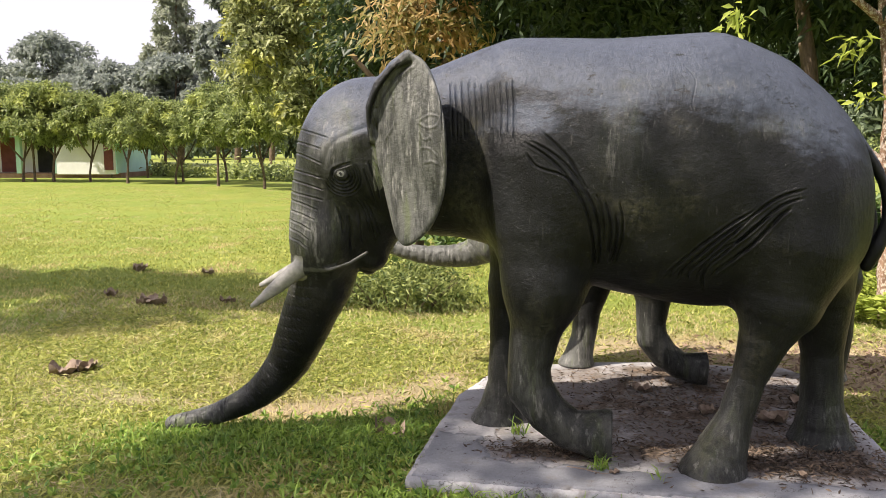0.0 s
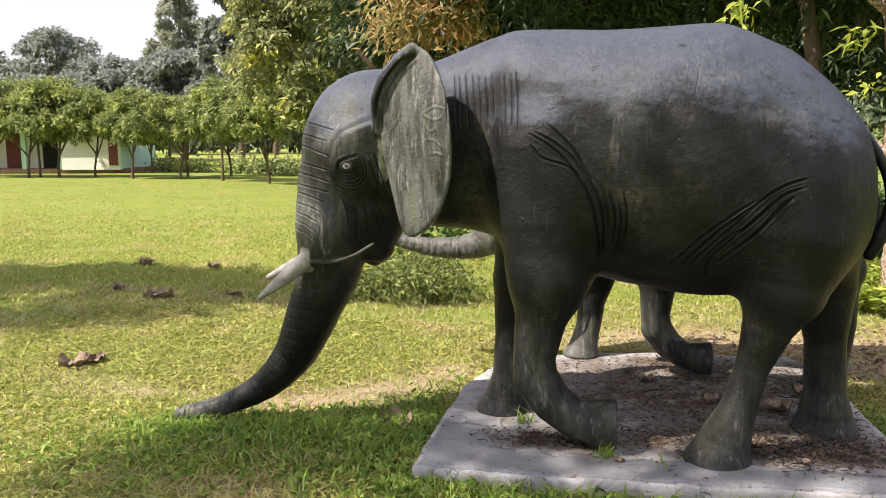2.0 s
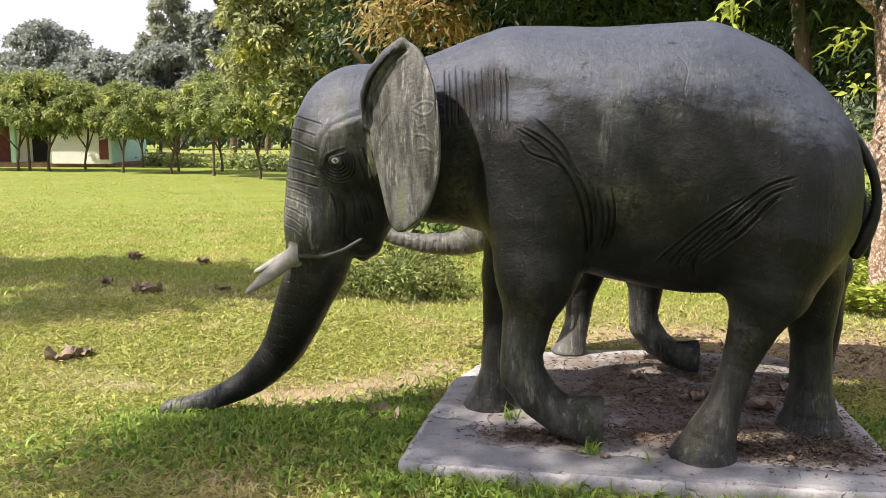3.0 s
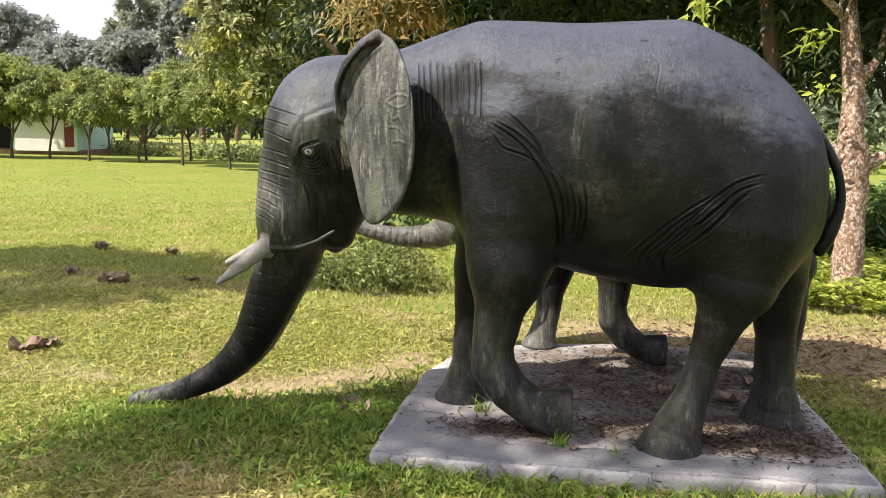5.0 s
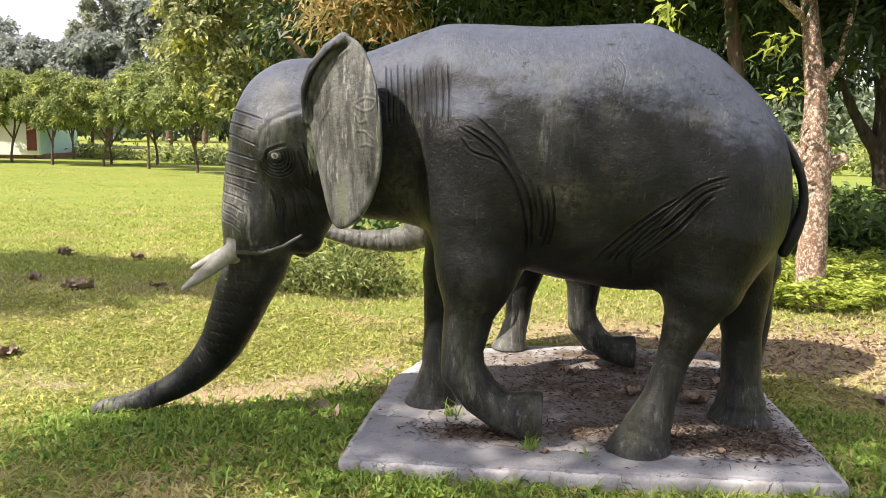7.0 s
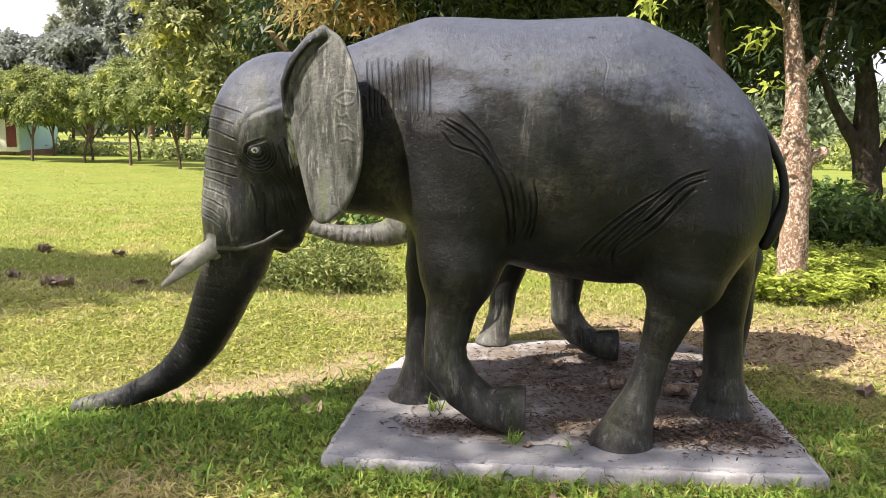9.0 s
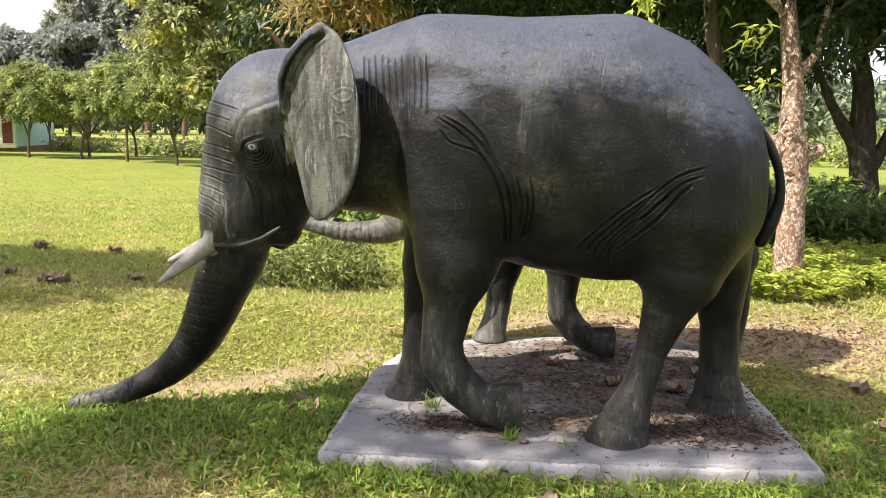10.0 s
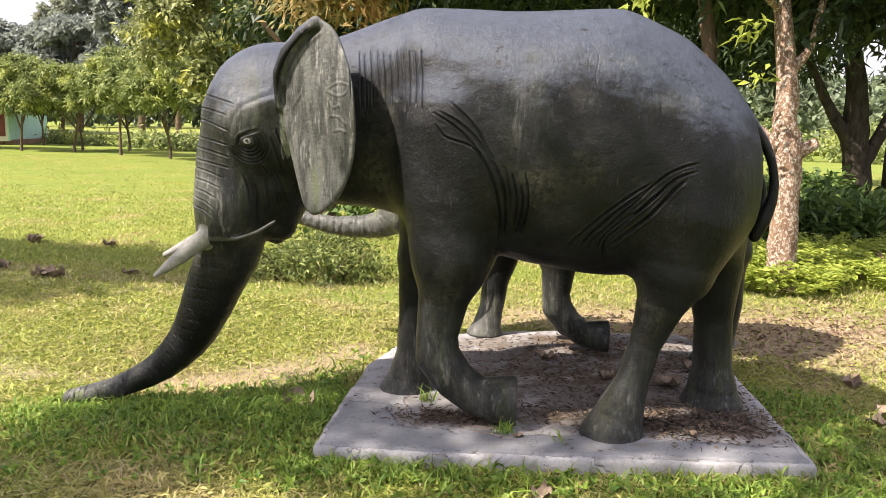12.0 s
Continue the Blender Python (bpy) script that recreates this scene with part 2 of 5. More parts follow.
def part(name, bm, mat, parent, label=""):
    me = bpy.data.meshes.new(name)
    bm.to_mesh(me)
    bm.free()
    me.materials.append(mat)
    ob = new(name, me)
    ob.parent = parent
    if label:
        ob["label"] = label
    return ob


def empty(name, x, y, z):
    ob = new(name)
    ob.empty_display_size = 0.2
    ob.matrix_world = pose(x, y, z)
    return ob


def box_bm(size, at=(0, 0, 0), bevel=0.0):
    bm = bmesh.new()
    bmesh.ops.create_cube(bm, size=1.0)
    for v in bm.verts:
        v.co = Vector((v.co.x * size[0] + at[0], v.co.y * size[1] + at[1], v.co.z * size[2] + at[2]))
    if bevel:
        bmesh.ops.bevel(bm, geom=bm.edges[:], offset=bevel, segments=2, affect="EDGES")
    return bm


def tubes(chains, sides=10, bumpy=0.0, seed=0):
    """Vertices and faces of tapering tubes; a chain is a list of (x, y, z, radius)."""
    rng = np.random.default_rng(seed)
    vs, fs, base = [], [], 0
    for chain in chains:
        c = np.array(chain, float)
        p, r = c[:, :3], c[:, 3]
        d = np.gradient(p, axis=0)
        d /= np.linalg.norm(d, axis=1)[:, None] + 1e-9
        side = np.cross(d, (0.31, 0.95, 0.05))
        side /= np.linalg.norm(side, axis=1)[:, None] + 1e-9
        up = np.cross(d, side)
        a = np.linspace(0, 2 * np.pi, sides, endpoint=False)
        rr = r[:, None] * (1 + bumpy * rng.normal(size=(len(c), sides)))
        ring = p[:, None] + rr[..., None] * (np.cos(a)[None, :, None] * side[:, None] + np.sin(a)[None, :, None] * up[:, None])
        vs.append(ring.reshape(-1, 3))
        n = len(c)
        i = np.arange(n - 1)[:, None] * sides
        j = np.arange(sides)[None, :]
        k = (j + 1) % sides
        q = np.stack([i + j, i + k, i + sides + k, i + sides + j], -1).reshape(-1, 4) + base
        fs.append(q)
        base += n * sides
    return np.concatenate(vs), np.concatenate(fs)


def fine_chain(points, n):
    """A smooth chain of n points through the few that are given (Catmull-Rom)."""
    p = np.array(points, float)
    p = np.vstack([2 * p[0] - p[1], p, 2 * p[-1] - p[-2]])
    out = []
    for s in np.linspace(0, len(points) - 1 - 1e-6, n):
        i = int(s)
        t = s - i
        a, b, c, d = p[i:i + 4]
        out.append(0.5 * (2 * b + (c - a) * t + (2 * a - 5 * b + 4 * c - d) * t * t + (3 * b - a - 3 * c + d) * t ** 3))
    return np.array(out)


def leaves(centres, way, length, width, rng, droop=0.35):
    """Folded leaves of four points: one at each centre, along way."""
    n = len(centres)
    way = way + rng.normal(0, 0.35, (n, 3))
    way[:, 2] -= droop
    way /= np.linalg.norm(way, axis=1)[:, None] + 1e-9
    side = np.cross(way, rng.normal(0, 1, (n, 3)) * 0.6 + np.array((0, 0, 1.0)))
    side /= np.linalg.norm(side, axis=1)[:, None] + 1e-9
    nor = np.cross(side, way)
    ln = (length * rng.uniform(0.65, 1.25, n))[:, None]
    wd = (width * rng.uniform(0.7, 1.2, n))[:, None]
    mid = centres + way * ln * 0.45
    v = np.stack([centres, mid + side * wd * 0.5 + nor * wd * 0.18, centres + way * ln - np.array((0, 0, 0.12)) * ln,
                  mid - side * wd * 0.5 + nor * wd * 0.18], 1)
    i = np.arange(n)[:, None] * 4
    return v.reshape(-1, 3), np.concatenate([i + (0, 1, 2), i + (0, 2, 3)])


def crown(blobs, clusters, per, length, width, seed, spread=0.3, droop=0.35, shell=0.55):
    """Leaf clusters over uneven blobs (x, y, z, rx, ry, rz), with gaps between them."""
    rng = np.random.default_rng(seed)
    b = np.array(blobs, float)
    size = (b[:, 3] * b[:, 4] * b[:, 5]) ** (2 / 3)
    pick = rng.choice(len(b), clusters, p=size / size.sum())
    d = rng.normal(size=(clusters, 3))
    d /= np.linalg.norm(d, axis=1)[:, None]
    d[:, 2] = np.where(d[:, 2] < -0.5, -d[:, 2], d[:, 2])
    r = shell + (1.08 - shell) * rng.random(clusters) ** 0.6
    c = b[pick, :3] + d * r[:, None] * b[pick, 3:]
    keep = np.array([noise.noise(Vector(p) * 1.1 / max(0.4, spread * 2.2) + Vector((seed, 0, 0))) > -0.22 for p in c])
    c, d = c[keep], d[keep]
    cc = np.repeat(c, per, 0) + rng.normal(0, spread * 0.5, (len(c) * per, 3))
    ww = np.repeat(d, per, 0) * 0.5 + rng.normal(0, 0.6, (len(c) * per, 3))
    return leaves(cc, ww, length, width, rng, droop)


def bunches(blobs, n, r, seed):
    """Many small blobs over the outside of a few large ones, so that a crown falls into bunches with gaps."""
    q = np.random.default_rng(seed)
    b = np.array(blobs, float)
    w = (b[:, 3] * b[:, 4] * b[:, 5]) ** (2 / 3)
    p = b[q.choice(len(b), n, p=w / w.sum())]
    d = q.normal(size=(n, 3))
    d /= np.linalg.norm(d, axis=1)[:, None]
    d[:, 2] = np.where(d[:, 2] < -0.55, -d[:, 2], d[:, 2])
    c = p[:, :3] + d * p[:, 3:] * q.uniform(0.72, 1.0, n)[:, None]
    rr = r * q.uniform(0.65, 1.3, n)
    return np.column_stack([c, rr, rr, rr * 0.72])


def tree(x, y, z, limbs, blobs, clusters, per, leaf, leafmat, bark, seed, label, spread=0.3, droop=0.35, shell=0.55, group="", sides=10, bumpy=0.05):
    t = empty("tree", x, y, z)
    v, f = tubes([fine_chain(c, 4 * len(c)) for c in limbs], sides, bumpy, seed)
    mesh_object("trunk", v, f, bark, t, True)
    v, f = crown(blobs, clusters, per, leaf[0], leaf[1], seed, spread, droop, shell)
    mesh_object("crown", v, f, leafmat, t)
    return tagged(t, label, "tree", group)


# ---------------------------------------------------------------- ground
SLAB = [(-0.80, 3.21), (-0.30, 3.20), (0.50, 3.23), (1.39, 3.29), (1.40, 3.80), (1.39, 4.60), (1.41, 5.20), (1.25, 5.42),
        (0.40, 5.40), (-0.10, 5.30), (-0.45, 5.14), (-0.66, 4.88), (-0.77, 4.45), (-0.80, 3.90)]


def smooth01(t):
    t = np.clip(t, 0, 1)
    return t * t * (3 - 2 * t)


def blob(x, y, cx, cy, rx, ry):
    return np.exp(-(((x - cx) / rx) ** 2 + ((y - cy) / ry) ** 2))


def ground_height(x, y):
    near = smooth01((40 - np.hypot(x, y)) / 30)
    h = 0.018 * np.sin(x * 1.3 + 0.5) * np.cos(y * 1.1) + 0.012 * np.sin(x * 3.1 + y * 2.2)
    h = h * near - 0.03 * blob(x, y, -2.2, 3.8, 0.9, 0.8)
    under = smooth01((1.5 - np.abs(x - 0.3)) / 0.4) * smooth01((1.4 - np.abs(y - 4.3)) / 0.35)
    return h * (1 - under) + 0.0 * under


def bareness(x, y):
    """How far the lawn is worn to soil: behind and beside the plinth, and in a strip along it."""
    b = 0.95 * blob(x, y, 1.9, 5.6, 1.15, 0.85) + 0.8 * blob(x, y, 0.6, 6.0, 1.3, 0.5) + 0.4 * blob(x, y, 2.9, 6.2, 0.8, 0.6)
    b = b + 0.75 * blob(x, y, -1.75, 4.20, 0.50, 0.22) + 0.85 * blob(x, y, -1.3, 4.50, 0.45, 0.26) + 0.8 * blob(x, y, -0.95, 4.95, 0.35, 0.32)
    b = b + 0.55 * blob(x, y, -2.7, 4.2, 0.7, 0.16) + 0.5 * blob(x, y, -3.6, 4.45, 0.7, 0.2) + 0.6 * blob(x, y, -1.45, 2.98, 0.35, 0.16)
    b = b + 0.6 * blob(x, y, -2.3, 3.0, 0.4, 0.12) + 0.6 * blob(x, y, 0.3, 2.95, 0.25, 0.07) + 0.7 * blob(x, y, 2.05, 4.05, 0.22, 0.18)
    return np.clip(b, 0, 1)


def axis(lim, near, fine, coarse):
    a = [np.arange(near[0], near[1], fine)]
    left, right, s = near[0], near[1], fine
    lo, hi = [], [near[1]]
    while left > -lim:
        s *= 1.35
        left -= s
        lo.append(left)
    s = fine
    while right < lim:
        s *= 1.35
        right += s
        hi.append(right)
    return np.concatenate([lo[::-1], a[0], hi])


gx, gy = axis(2500, (-9, 6), 0.12, 0), axis(2500, (0, 12), 0.12, 0)
X, Y = np.meshgrid(gx, gy, indexing="ij")
gv = np.stack([X, Y, ground_height(X, Y)], -1).reshape(-1, 3)
i, j = np.meshgrid(np.arange(len(gx) - 1), np.arange(len(gy) - 1), indexing="ij")
q = (i * len(gy) + j).ravel()
ground = mesh_object("ground", gv, np.stack([q, q + len(gy), q + len(gy) + 1, q + 1], 1), GROUND, None, True)
ground.data.attributes.new("bare", "FLOAT", "POINT").data.foreach_set("value", bareness(gv[:, 0], gv[:, 1]).astype(np.float32))
tagged(ground, "sunlit lawn with worn patches of bare soil", "ground", kind="structure")


# ---------------------------------------------------------------- plinth
def inside(poly, x, y):
    r = np.zeros(x.shape, bool)
    for (ax, ay), (bx, by) in zip(poly, poly[1:] + poly[:1]):
        hit = ((ay > y) != (by > y)) & (x < (bx - ax) * (y - ay) / (by - ay + 1e-12) + ax)
        r ^= hit
    return r


def edge_dist(poly, x, y):
    d = np.full(x.shape, 9.0)
    for (ax, ay), (bx, by) in zip(poly, poly[1:] + poly[:1]):
        t = np.clip(((x - ax) * (bx - ax) + (y - ay) * (by - ay)) / ((bx - ax) ** 2 + (by - ay) ** 2), 0, 1)
        d = np.minimum(d, np.hypot(x - ax - t * (bx - ax), y - ay - t * (by - ay)))
    return d


def slab():
    ring = []
    n = len(SLAB)
    for a, b in zip(SLAB, SLAB[1:] + SLAB[:1]):
        m = max(2, int(math.dist(a, b) / 0.03))
        for s in range(m):
            p = (a[0] + (b[0] - a[0]) * s / m, a[1] + (b[1] - a[1]) * s / m)
            k = 0.012 * noise.noise(Vector((p[0] * 3, p[1] * 3, 0))) + 0.007 * noise.noise(Vector((p[0] * 14, p[1] * 14, 3)))
            ring.append((p[0] + k, p[1] + k * 0.8))
    c = np.array([0.3, 4.3])
    ring = np.array(ring)
    vs, fs = [], []
    steps = [(1.0, -0.08), (1.0, 0.045), (0.998, 0.062), (0.992, 0.07)] + [(s, 0.07) for s in np.linspace(0.97, 0.0004, 44)]
    m = len(ring)
    for r, z in steps:
        p = c + (ring - c) * r
        zz = np.full(m, z)
        if z > 0.06:
            zz = z + np.array([0.004 * noise.noise(Vector((a * 4, b * 4, 1))) + 0.003 * noise.noise(Vector((a * 17, b * 17, 2))) for a, b in p])
        vs.append(np.column_stack([p, zz]))
    for s in range(len(steps) - 1):
        a = np.arange(m) + s * m
        b = np.roll(np.arange(m), -1) + s * m
        fs.append(np.stack([a, b, b + m, a + m], 1))
    v = np.concatenate(vs)
    whole = empty("plinth", 0.3, 4.3, 0)
    ob = mesh_object("slab", v - (0.3, 4.3, 0), np.concatenate(fs), CONCRETE, whole, True)
    x, y = v[:, 0], v[:, 1]
    d = 1.7 * blob(x, y, 0.60, 4.45, 0.95, 0.66) + 1.3 * blob(x, y, -0.22, 3.63, 0.26, 0.11) + 1.2 * blob(x, y, 1.0, 3.76, 0.42, 0.22)
    d = d + 0.5 * blob(x, y, 0.35, 3.72, 0.3, 0.1) + 0.6 * blob(x, y, 0.7, 5.2, 0.9, 0.3)
    d = np.clip(d, 0, 1) * smooth01(edge_dist(SLAB, x, y) / 0.15)
    ob.data.attributes.new("dirt", "FLOAT", "POINT").data.foreach_set("value", d.astype(np.float32))
    # thin cement skim, left along the front and one side, flaked away elsewhere
    h = 0.016
    xs, ys = np.arange(-0.80, 1.40, h), np.arange(3.18, 4.6, h)
    X, Y = np.meshgrid(xs, ys, indexing="ij")
    wob = np.array([[0.10 * noise.noise(Vector((a * 2.6, b * 2.6, 5))) + 0.05 * noise.noise(Vector((a * 9, b * 9, 6))) for b in ys + h / 2] for a in xs + h / 2])
    keep = (Y < 3.47 + wob) | ((X < -0.50 + 1.3 * wob) & (Y < 3.80 + wob)) | ((np.abs(X - 0.9) < 0.4) & (wob > 0.065) & (Y < 4.0))
    keep &= inside(SLAB, X + h / 2, Y + h / 2) & (edge_dist(SLAB, X + h / 2, Y + h / 2) > 0.028)
    cells = np.argwhere(keep)
    corner = np.full((len(xs) + 1, len(ys) + 1), -1)
    for d in ((0, 0), (1, 0), (1, 1), (0, 1)):
        corner[cells[:, 0] + d[0], cells[:, 1] + d[1]] = 0
    ids = np.argwhere(corner == 0)
    corner[ids[:, 0], ids[:, 1]] = np.arange(len(ids))
    jit = np.random.default_rng(3).uniform(-0.005, 0.005, (len(ids), 2))
    px, py = xs[0] + ids[:, 0] * h + jit[:, 0], ys[0] + ids[:, 1] * h + jit[:, 1]
    pz = 0.0795 + np.array([0.0015 * noise.noise(Vector((a * 7, b * 7, 8))) for a, b in zip(px, py)])
    top = np.column_stack([px, py, pz])
    low = np.column_stack([px, py, np.full(len(px), 0.062)])
    c = [corner[cells[:, 0] + d[0], cells[:, 1] + d[1]] for d in ((0, 0), (1, 0), (1, 1), (0, 1))]
    faces = [np.stack(c, 1)]
    pad = np.pad(keep, 1)
    for n_, (dx, dy) in enumerate(((0, -1), (1, 0), (0, 1), (-1, 0))):
        e = ~pad[cells[:, 0] + 1 + dx, cells[:, 1] + 1 + dy]
        a, b_ = c[n_][e], c[(n_ + 1) % 4][e]
        faces.append(np.stack([a, a + len(px), b_ + len(px), b_], 1))
    mesh_object("cement_skim", np.concatenate([top, low]) - (0.3, 4.3, 0), np.concatenate(faces), SKIM, whole)["label"] = "smooth grey cement skim with painted blue shade tint and flaked edges"
    return tagged(whole, "low worn grey concrete plinth, cracked and stained with dirt", "plinth")


slab()


# ---------------------------------------------------------------- elephants
class Clay:
    """A solid kept as distances on a grid, to which rounded forms are added one by one."""

    def __init__(self, low, high, step):
        self.o, self.h = np.array(low, float), step
        n = np.ceil((np.array(high) - low) / step).astype(int) + 1
        self.f = np.full(n, 0.35, np.float32)
        self.ax = [(low[k] + step * np.arange(n[k])).astype(np.float32) for k in range(3)]

    def box(self, low, high):
        s = []
        for k in range(3):
            a = max(0, int((low[k] - self.o[k]) / self.h))
            b = min(self.f.shape[k], int((high[k] - self.o[k]) / self.h) + 2)
            s.append(slice(a, max(a + 1, b)))
        x, y, z = (self.ax[k][s[k]] for k in range(3))
        return tuple(s), x[:, None, None], y[None, :, None], z[None, None, :]

    def join(self, s, d, k):
        a = self.f[s]
        h = np.clip(k - np.abs(a - d), 0, None) / k
        self.f[s] = np.minimum(a, d) - h * h * k * 0.25

    def chain(self, pts, k=0.05, sy=1.0, cut=None):
        """A chain of (x, y, z, radius); sy widens it across."""
        p = np.array(pts, float)
        m = p[:, 3].max() * max(1, sy) + k + 0.03
        s, x, y, z = self.box(p[:, :3].min(0) - m, p[:, :3].max(0) + m)
        best = None
        for a, b in zip(p[:-1], p[1:]):
            u = b[:3] - a[:3]
            u2 = u * (1, 1 / sy, 1)
            a, u, u2 = a.astype(np.float32), u.astype(np.float32), u2.astype(np.float32)
            t = np.clip(((x - a[0]) * u2[0] + (y - a[1]) / sy * u2[1] + (z - a[2]) * u2[2]) / (u2 @ u2 + 1e-9), 0, 1)
            d = np.sqrt((x - a[0] - t * u[0]) ** 2 + ((y - a[1] - t * u[1]) / sy) ** 2 + (z - a[2] - t * u[2]) ** 2) - (a[3] + t * (b[3] - a[3]))
            best = d if best is None else np.minimum(best, d)
        if cut is not None:
            best = np.maximum(best, cut(x, y, z))
        self.join(s, best, k)

    def ball(self, c, r, k=0.08):
        m = max(r) + k + 0.03
        s, x, y, z = self.box(np.array(c) - m, np.array(c) + m)
        q = np.sqrt(((x - c[0]) / r[0]) ** 2 + ((y - c[1]) / r[1]) ** 2 + ((z - c[2]) / r[2]) ** 2)
        self.join(s, (q - 1) * min(r), k)

    def loft(self, rows, k=0.06, power=2.25):
        """A barrel along x: rows of x, top, bottom, half width."""
        c = np.array(rows, float)
        s, x, y, z = self.box((c[0, 0], -c[:, 3].max() - 0.1, c[:, 2].min() - 0.1), (c[-1, 0] - 1e-3, c[:, 3].max() + 0.1, c[:, 1].max() + 0.1))
        xs = x.ravel()
        dense = fine_chain(rows, 200)
        top, bot, wid = (np.interp(xs, dense[:, 0], dense[:, n])[:, None, None].astype(np.float32) for n in (1, 2, 3))
        zc, hh = (top + bot) / 2, np.maximum((top - bot) / 2, 0.01)
        wid = np.maximum(wid, 0.01)
        q = ((np.abs(y) / wid) ** power + (np.abs(z - zc) / hh) ** power) ** (1 / power)
        self.join(s, (q - 1) * np.minimum(wid, hh), k)

    def plate(self, outline, plane, thick, k=0.02):
        """A flat lobe: an outline in x and z, about the surface y = plane(x, z)."""
        o = np.array(outline, float)
        s, x, y, z = self.box((o[:, 0].min() - 0.06, -0.62, o[:, 1].min() - 0.06), (o[:, 0].max() + 0.06, 0.62, o[:, 1].max() + 0.06))
        gx, gz = np.broadcast_arrays(x[:, 0, :], z[:, 0, :])
        poly = [tuple(p) for p in fine_chain(np.vstack([o, o[:1]]), 60)[:-1, :2]]
        d2 = edge_dist(poly, gx, gz)
        d2 = np.where(inside(poly, gx, gz), -d2, d2)[:, None, :]
        for side in (-1, 1):
            dy = np.abs(y - side * plane(x, z)) - thick * 0.5
            d = np.sqrt(np.maximum(d2 + 0.015, 0) ** 2 + np.maximum(dy + 0.012, 0) ** 2) + np.minimum(np.maximum(d2 + 0.015, dy + 0.012), 0) - 0.014
            self.join(s, d.astype(np.float32), k)

    def skin(self):
        """The surface, as quads (surface nets)."""
        f, h = self.f, self.h
        neg = f < 0
        n = np.array(f.shape) - 1
        count = np.zeros(n, np.int8)
        for c in np.ndindex(2, 2, 2):
            count += neg[c[0]:c[0] + n[0], c[1]:c[1] + n[1], c[2]:c[2] + n[2]]
        cells = np.argwhere((count > 0) & (count < 8))
        total = np.zeros((len(cells), 3))
        hits = np.zeros(len(cells))
        for k in range(3):
            for c in np.ndindex(2, 2):
                a = np.insert(np.array(c), k, 0)
                b = np.insert(np.array(c), k, 1)
                fa = f[tuple((cells + a).T)]
                fb = f[tuple((cells + b).T)]
                on = (fa < 0) != (fb < 0)
                t = np.where(on, fa / np.where(on, fa - fb, 1), 0)
                pos = np.tile(a.astype(float), (len(cells), 1))
                pos[:, k] = t
                total += np.where(on[:, None], pos, 0)
                hits += on
        verts = self.o + h * (cells + total / hits[:, None])
        index = np.full(n, -1, np.int32)
        index[tuple(cells.T)] = np.arange(len(cells))
        quads = []
        for k in range(3):
            u, w = (k + 1) % 3, (k + 2) % 3
            lo = [slice(None)] * 3
            hi = [slice(None)] * 3
            lo[k], hi[k] = slice(0, -1), slice(1, None)
            a, b = neg[tuple(lo)], neg[tuple(hi)]
            e = np.argwhere(a != b)
            e = e[(e[:, u] > 0) & (e[:, w] > 0) & (e[:, u] < n[u]) & (e[:, w] < n[w])]
            flip = a[tuple(e.T)]
            du, dw = np.eye(3, dtype=int)[u], np.eye(3, dtype=int)[w]
            ring = np.stack([index[tuple((e - du - dw).T)], index[tuple((e - dw).T)], index[tuple(e.T)], index[tuple((e - du).T)]], 1)
            quads.append(np.where(flip[:, None], ring, ring[:, ::-1]))
        return verts, np.concatenate(quads)


def face_normals(v, f):
    n = np.cross(v[f[:, 2]] - v[f[:, 0]], v[f[:, 3]] - v[f[:, 1]])
    out = np.zeros_like(v)
    for k in range(4):
        for c in range(3):
            out[:, c] += np.bincount(f[:, k], n[:, c], len(v))
    return out / (np.linalg.norm(out, axis=1)[:, None] + 1e-12)


def curve_dist(v, pts, n=24):
    """Distance in x and z to a smooth curve, and the place along it from 0 to 1."""
    c = fine_chain([(p[0], p[1], 0) for p in pts], n)[:, :2]
    d, s = np.full(len(v), 9.0), np.zeros(len(v))
    for m, (a, b) in enumerate(zip(c[:-1], c[1:])):
        u = b - a
        t = np.clip(((v[:, 0] - a[0]) * u[0] + (v[:, 2] - a[1]) * u[1]) / (u @ u + 1e-12), 0, 1)
        e = np.hypot(v[:, 0] - a[0] - t * u[0], v[:, 2] - a[1] - t * u[1])
        s = np.where(e < d, (m + t) / (n - 1), s)
        d = np.minimum(d, e)
    return d, s


EAR = [(-0.83, 1.94), (-0.91, 1.88), (-0.98, 1.76), (-1.01, 1.60), (-0.99, 1.42), (-0.95, 1.26), (-0.91, 1.12), (-0.86, 1.07),
       (-0.80, 1.09), (-0.72, 1.17), (-0.66, 1.30), (-0.635, 1.46), (-0.645, 1.62), (-0.68, 1.76), (-0.75, 1.89)]


def ear_plane(x, z):
    u = (x + 1.0) / 0.36
    return 0.285 + 0.165 * np.clip(u, 0, 1.2) - 0.02 * (u - 0.5) ** 2 + 0.02 * np.sin(z * 9) * np.clip(u, 0, 1) - 0.06 * np.clip(z - 1.75, 0, 1)


